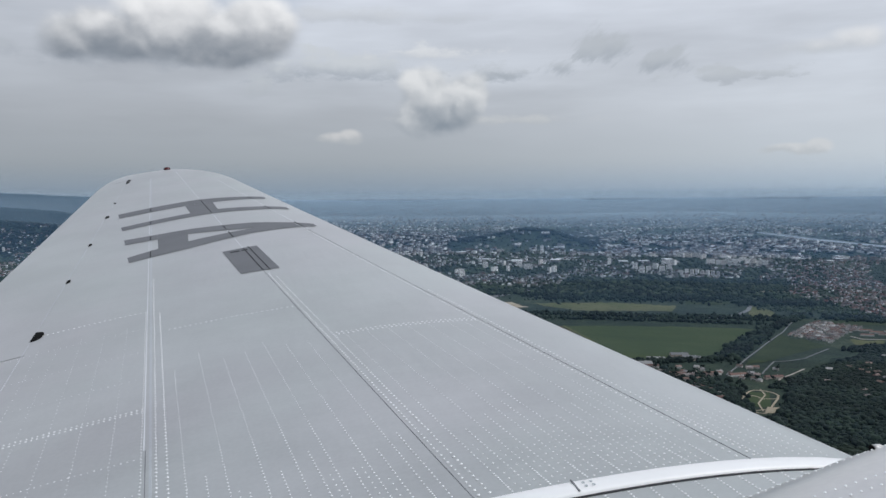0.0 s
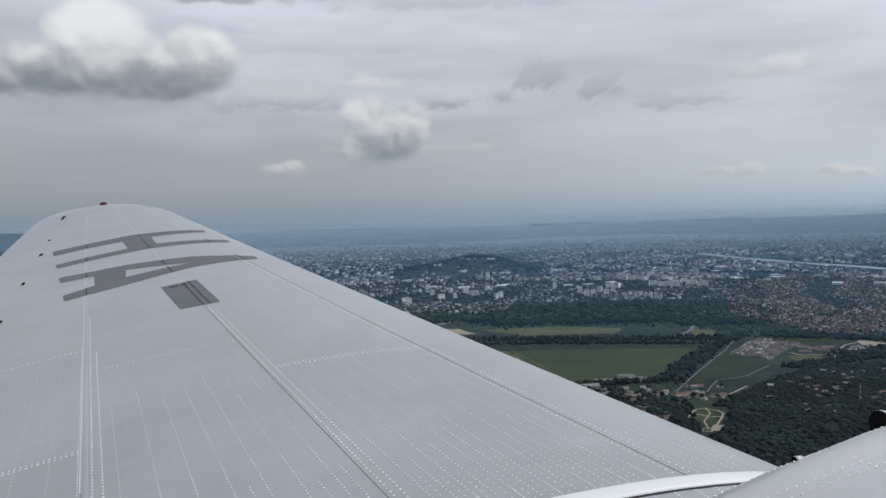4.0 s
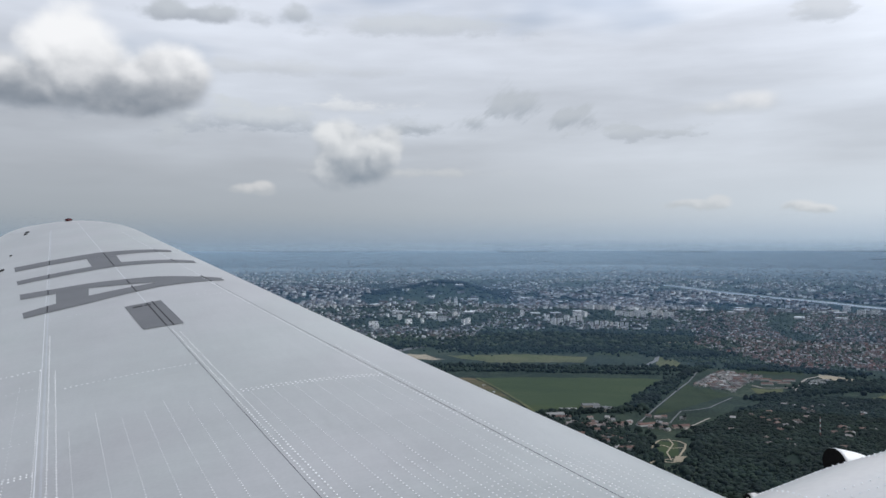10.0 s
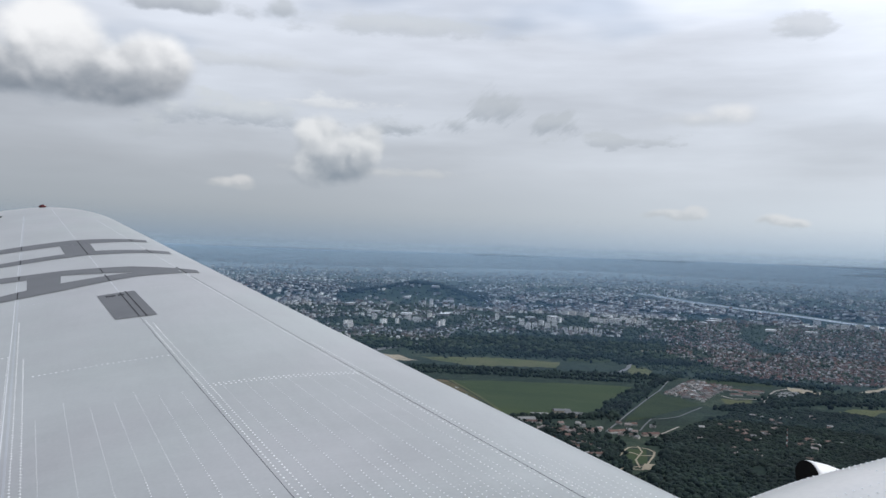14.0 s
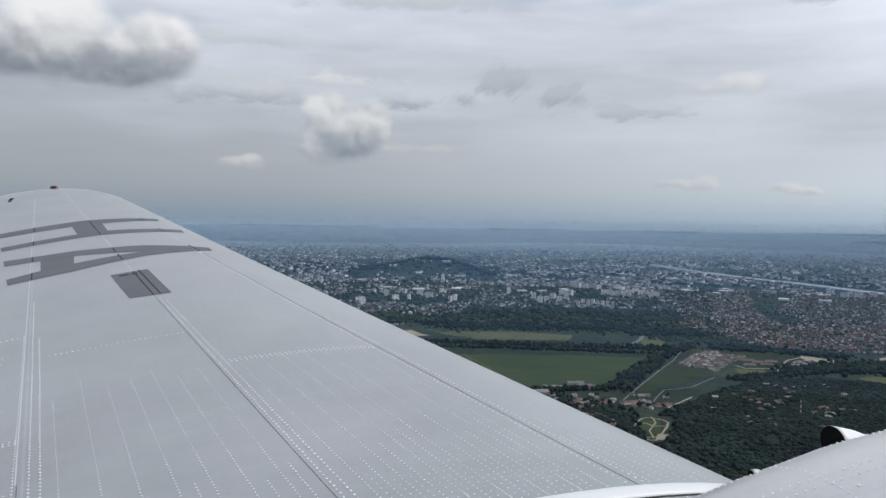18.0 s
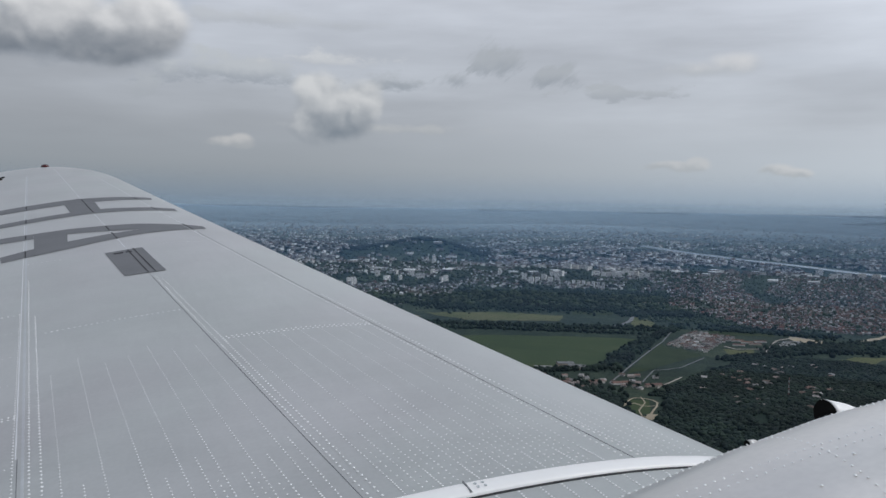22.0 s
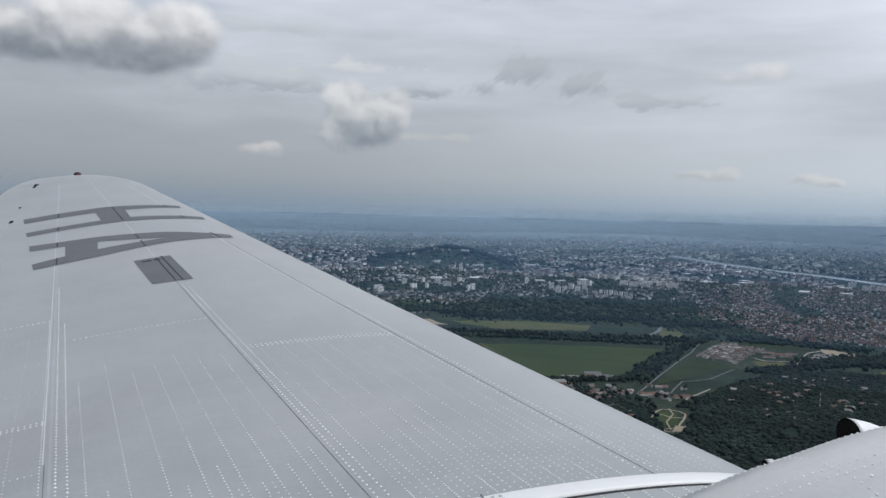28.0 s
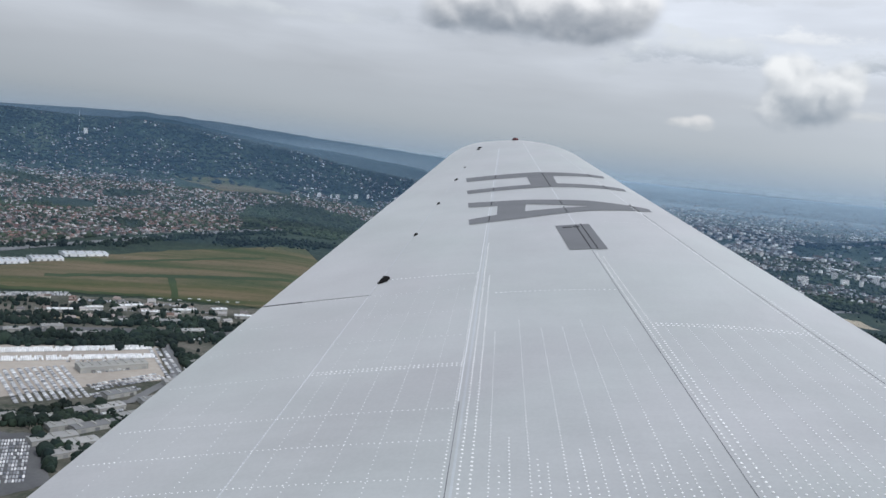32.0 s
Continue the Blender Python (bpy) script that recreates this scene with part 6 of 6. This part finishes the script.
def yard_rows(a0, r0, a1, r1, rows_, gap, pitch, skip, seed):
    g = np.random.default_rng(seed)
    p, q = Vector(at(a0, r0)), Vector(at(a1, r1))
    d = (q - p).normalized()
    side = Vector((d.y, -d.x, 0))
    out = []
    for k_ in range(rows_):
        n = int((q - p).length / pitch)
        for i in range(n):
            if g.random() < skip:
                continue
            c = p + d * (i * pitch) + side * (k_ * gap)
            out.append((c.x, c.y, math.atan2(side.y, side.x) + g.normal(0, 0.03)))
    return out


car_rows("parked_vans", yard_rows(-45, 1222, -27.9, 1234, 2, 11, 2.7, 0.06, 1) + yard_rows(-45, 1180, -27.6, 1188, 2, 10, 2.7, 0.08, 21), M_VAN, "dense rows of white parked vans", (7.2, 2.2, 3.0))
car_rows("parked_cars", yard_rows(-33.3, 1130, -31.6, 1000, 10, 8.2, 2.6, 0.10, 2) + yard_rows(-41.5, 1110, -39.0, 970, 6, 8.5, 2.7, 0.2, 12) + yard_rows(-31.4, 1100, -28.0, 1128, 1, 8, 2.7, 0.3, 27) + yard_rows(-33.0, 1152, -28.2, 1166, 1, 8, 2.7, 0.35, 28) + yard_rows(-31.7, 1046, -27.4, 1098, 3, 9, 2.6, 0.12, 13) + yard_rows(-31.5, 1010, -28.6, 1042, 2, 9, 2.7, 0.15, 14)
         + yard_rows(-45, 890, -34.6, 870, 12, 9, 2.6, 0.08, 4) + yard_rows(-27.2, 1225, -25.5, 1060, 3, 9, 2.8, 0.25, 5) + yard_rows(-46, 1600, -33, 1612, 4, 9, 2.8, 0.15, 6) + yard_rows(-33, 1555, -26, 1530, 2, 9, 2.8, 0.3, 26) + yard_rows(-35, 1470, -24, 1480, 1, 9, 3.2, 0.4, 7)
         + yard_rows(-27.0, 1290, -22, 1300, 2, 9, 2.8, 0.3, 8) + yard_rows(-33, 930, -29.6, 965, 2, 9, 2.8, 0.3, 9), M_CAR, "rows of parked cars in white, silver and black", (4.5, 1.8, 1.5))
car_rows("road_cars", [(*at(a, np.interp(a, [-46, -37.7, -31.3, -24.2, -19], [1985, 2080, 2300, 2640, 2880]) + rb.choice((-6, 6)))[:2], 1.2) for a in rb.uniform(-46, -19, 40)], M_CAR, "cars on the motorway", (4.6, 1.9, 1.6))


def glider():
    """A small parked aircraft: fuselage, wing, tail."""
    ob = new("small_aircraft")
    bm = bmesh.new()
    rings = []
    for x, q in ((-4, 0.12), (-2, 0.35), (0, 0.6), (1.8, 0.6), (2.8, 0.25)):
        rings.append([bm.verts.new((x, q * math.cos(k_ * math.pi / 4), 1.2 + q * math.sin(k_ * math.pi / 4))) for k_ in range(8)])
    for p, q in zip(rings, rings[1:]):
        for k_ in range(8):
            bm.faces.new((p[k_], p[(k_ + 1) % 8], q[(k_ + 1) % 8], q[k_]))
    bm.faces.new(rings[0]), bm.faces.new(rings[-1])
    part("fuselage", bm, M_WHITE, ob)
    part("wing", box_bm(0.1, 1.5, -5.5, 5.5, 1.75, 1.9), M_WHITE, ob)
    part("tailplane", box_bm(-4.1, -3.3, -1.6, 1.6, 1.3, 1.38), M_WHITE, ob)
    part("fin", box_bm(-4.2, -3.3, -0.05, 0.05, 1.3, 2.6), M_WHITE, ob)
    for y in (-1, 1):
        part("wheel", box_bm(0.9, 1.5, y - 0.1, y + 0.1, 0.3, 0.9), M_BLACK, ob)
    return ob


for k_ in range(9):
    put_like("small_aircraft", glider, -27.6 + k_ * 0.62, 1585 + rb.uniform(-12, 12), rb.uniform(-60, 60), "small white aircraft parked on the grass", "aircraft", "parked aircraft")
for a, r in ((22.0, 1970), (20.9, 2010), (22.7, 1880)):
    put_like("small_aircraft", glider, a, r, rb.uniform(-60, 60), "small white aircraft parked on the grass", "aircraft", "parked aircraft")


def tree(seed):
    """A tree with a tapered trunk, limbs and a crown of many leaf clumps."""
    g = np.random.default_rng(seed)
    ob = new("tree")
    bm = bmesh.new()

    def limb(p, q, r0, r1):
        d = (q - p).normalized()
        u = d.orthogonal().normalized()
        w = d.cross(u)
        lo = [bm.verts.new(p + (u * math.cos(t) + w * math.sin(t)) * r0) for t in (0, 1.26, 2.51, 3.77, 5.03)]
        hi = [bm.verts.new(q + (u * math.cos(t) + w * math.sin(t)) * r1) for t in (0, 1.26, 2.51, 3.77, 5.03)]
        for i in range(5):
            bm.faces.new((lo[i], lo[(i + 1) % 5], hi[(i + 1) % 5], hi[i]))

    limb(Vector((0, 0, 0)), Vector((0, 0, 6)), 0.3, 0.14)
    ends = []
    for k_ in range(6):
        t = k_ * 1.05 + g.uniform(-.3, .3)
        e = Vector((math.cos(t) * g.uniform(1.5, 3), math.sin(t) * g.uniform(1.5, 3), g.uniform(5, 8.5)))
        limb(Vector((0, 0, g.uniform(2.5, 5))), e, 0.12, 0.04)
        ends.append(e)
    part("trunk", bm, M_TRUNK, ob)
    Vs, Fs, o = [], [], 0
    for k_ in range(26):
        c = ends[k_ % 6] + Vector(g.normal(0, 1.1, 3)) + Vector((0, 0, 0.5))
        v, f = CROWNS[k_ % 6]
        Vs.append(v * g.uniform(1.4, 2.8) + np.array(c) - [0, 0, 0.6])
        Fs.append(f + o)
        o += len(v)
    cr = big_mesh("crown", np.concatenate(Vs), np.concatenate(Fs), [M_LEAF], None, False)
    cr.parent = ob
    return ob


for k_ in range(90):
    if k_ % 3:
        a, r = rb.uniform(25.0, 36.0), rb.uniform(1220, 1640)
        if r > 1590 + (a - 26) * 8 or (32.8 < a < 36.0 and 1290 < r < 1480):
            continue
    else:
        a, r = rb.uniform(-41, -27), rb.choice((915, 1265, 1272)) + rb.normal(0, 6)
    put_like(("tree", k_ % 4), lambda k_=k_: tree(60 + k_ % 4), a, r, rb.uniform(0, 360), "dark green broad-leaved tree", "tree", "trees by houses and yards")
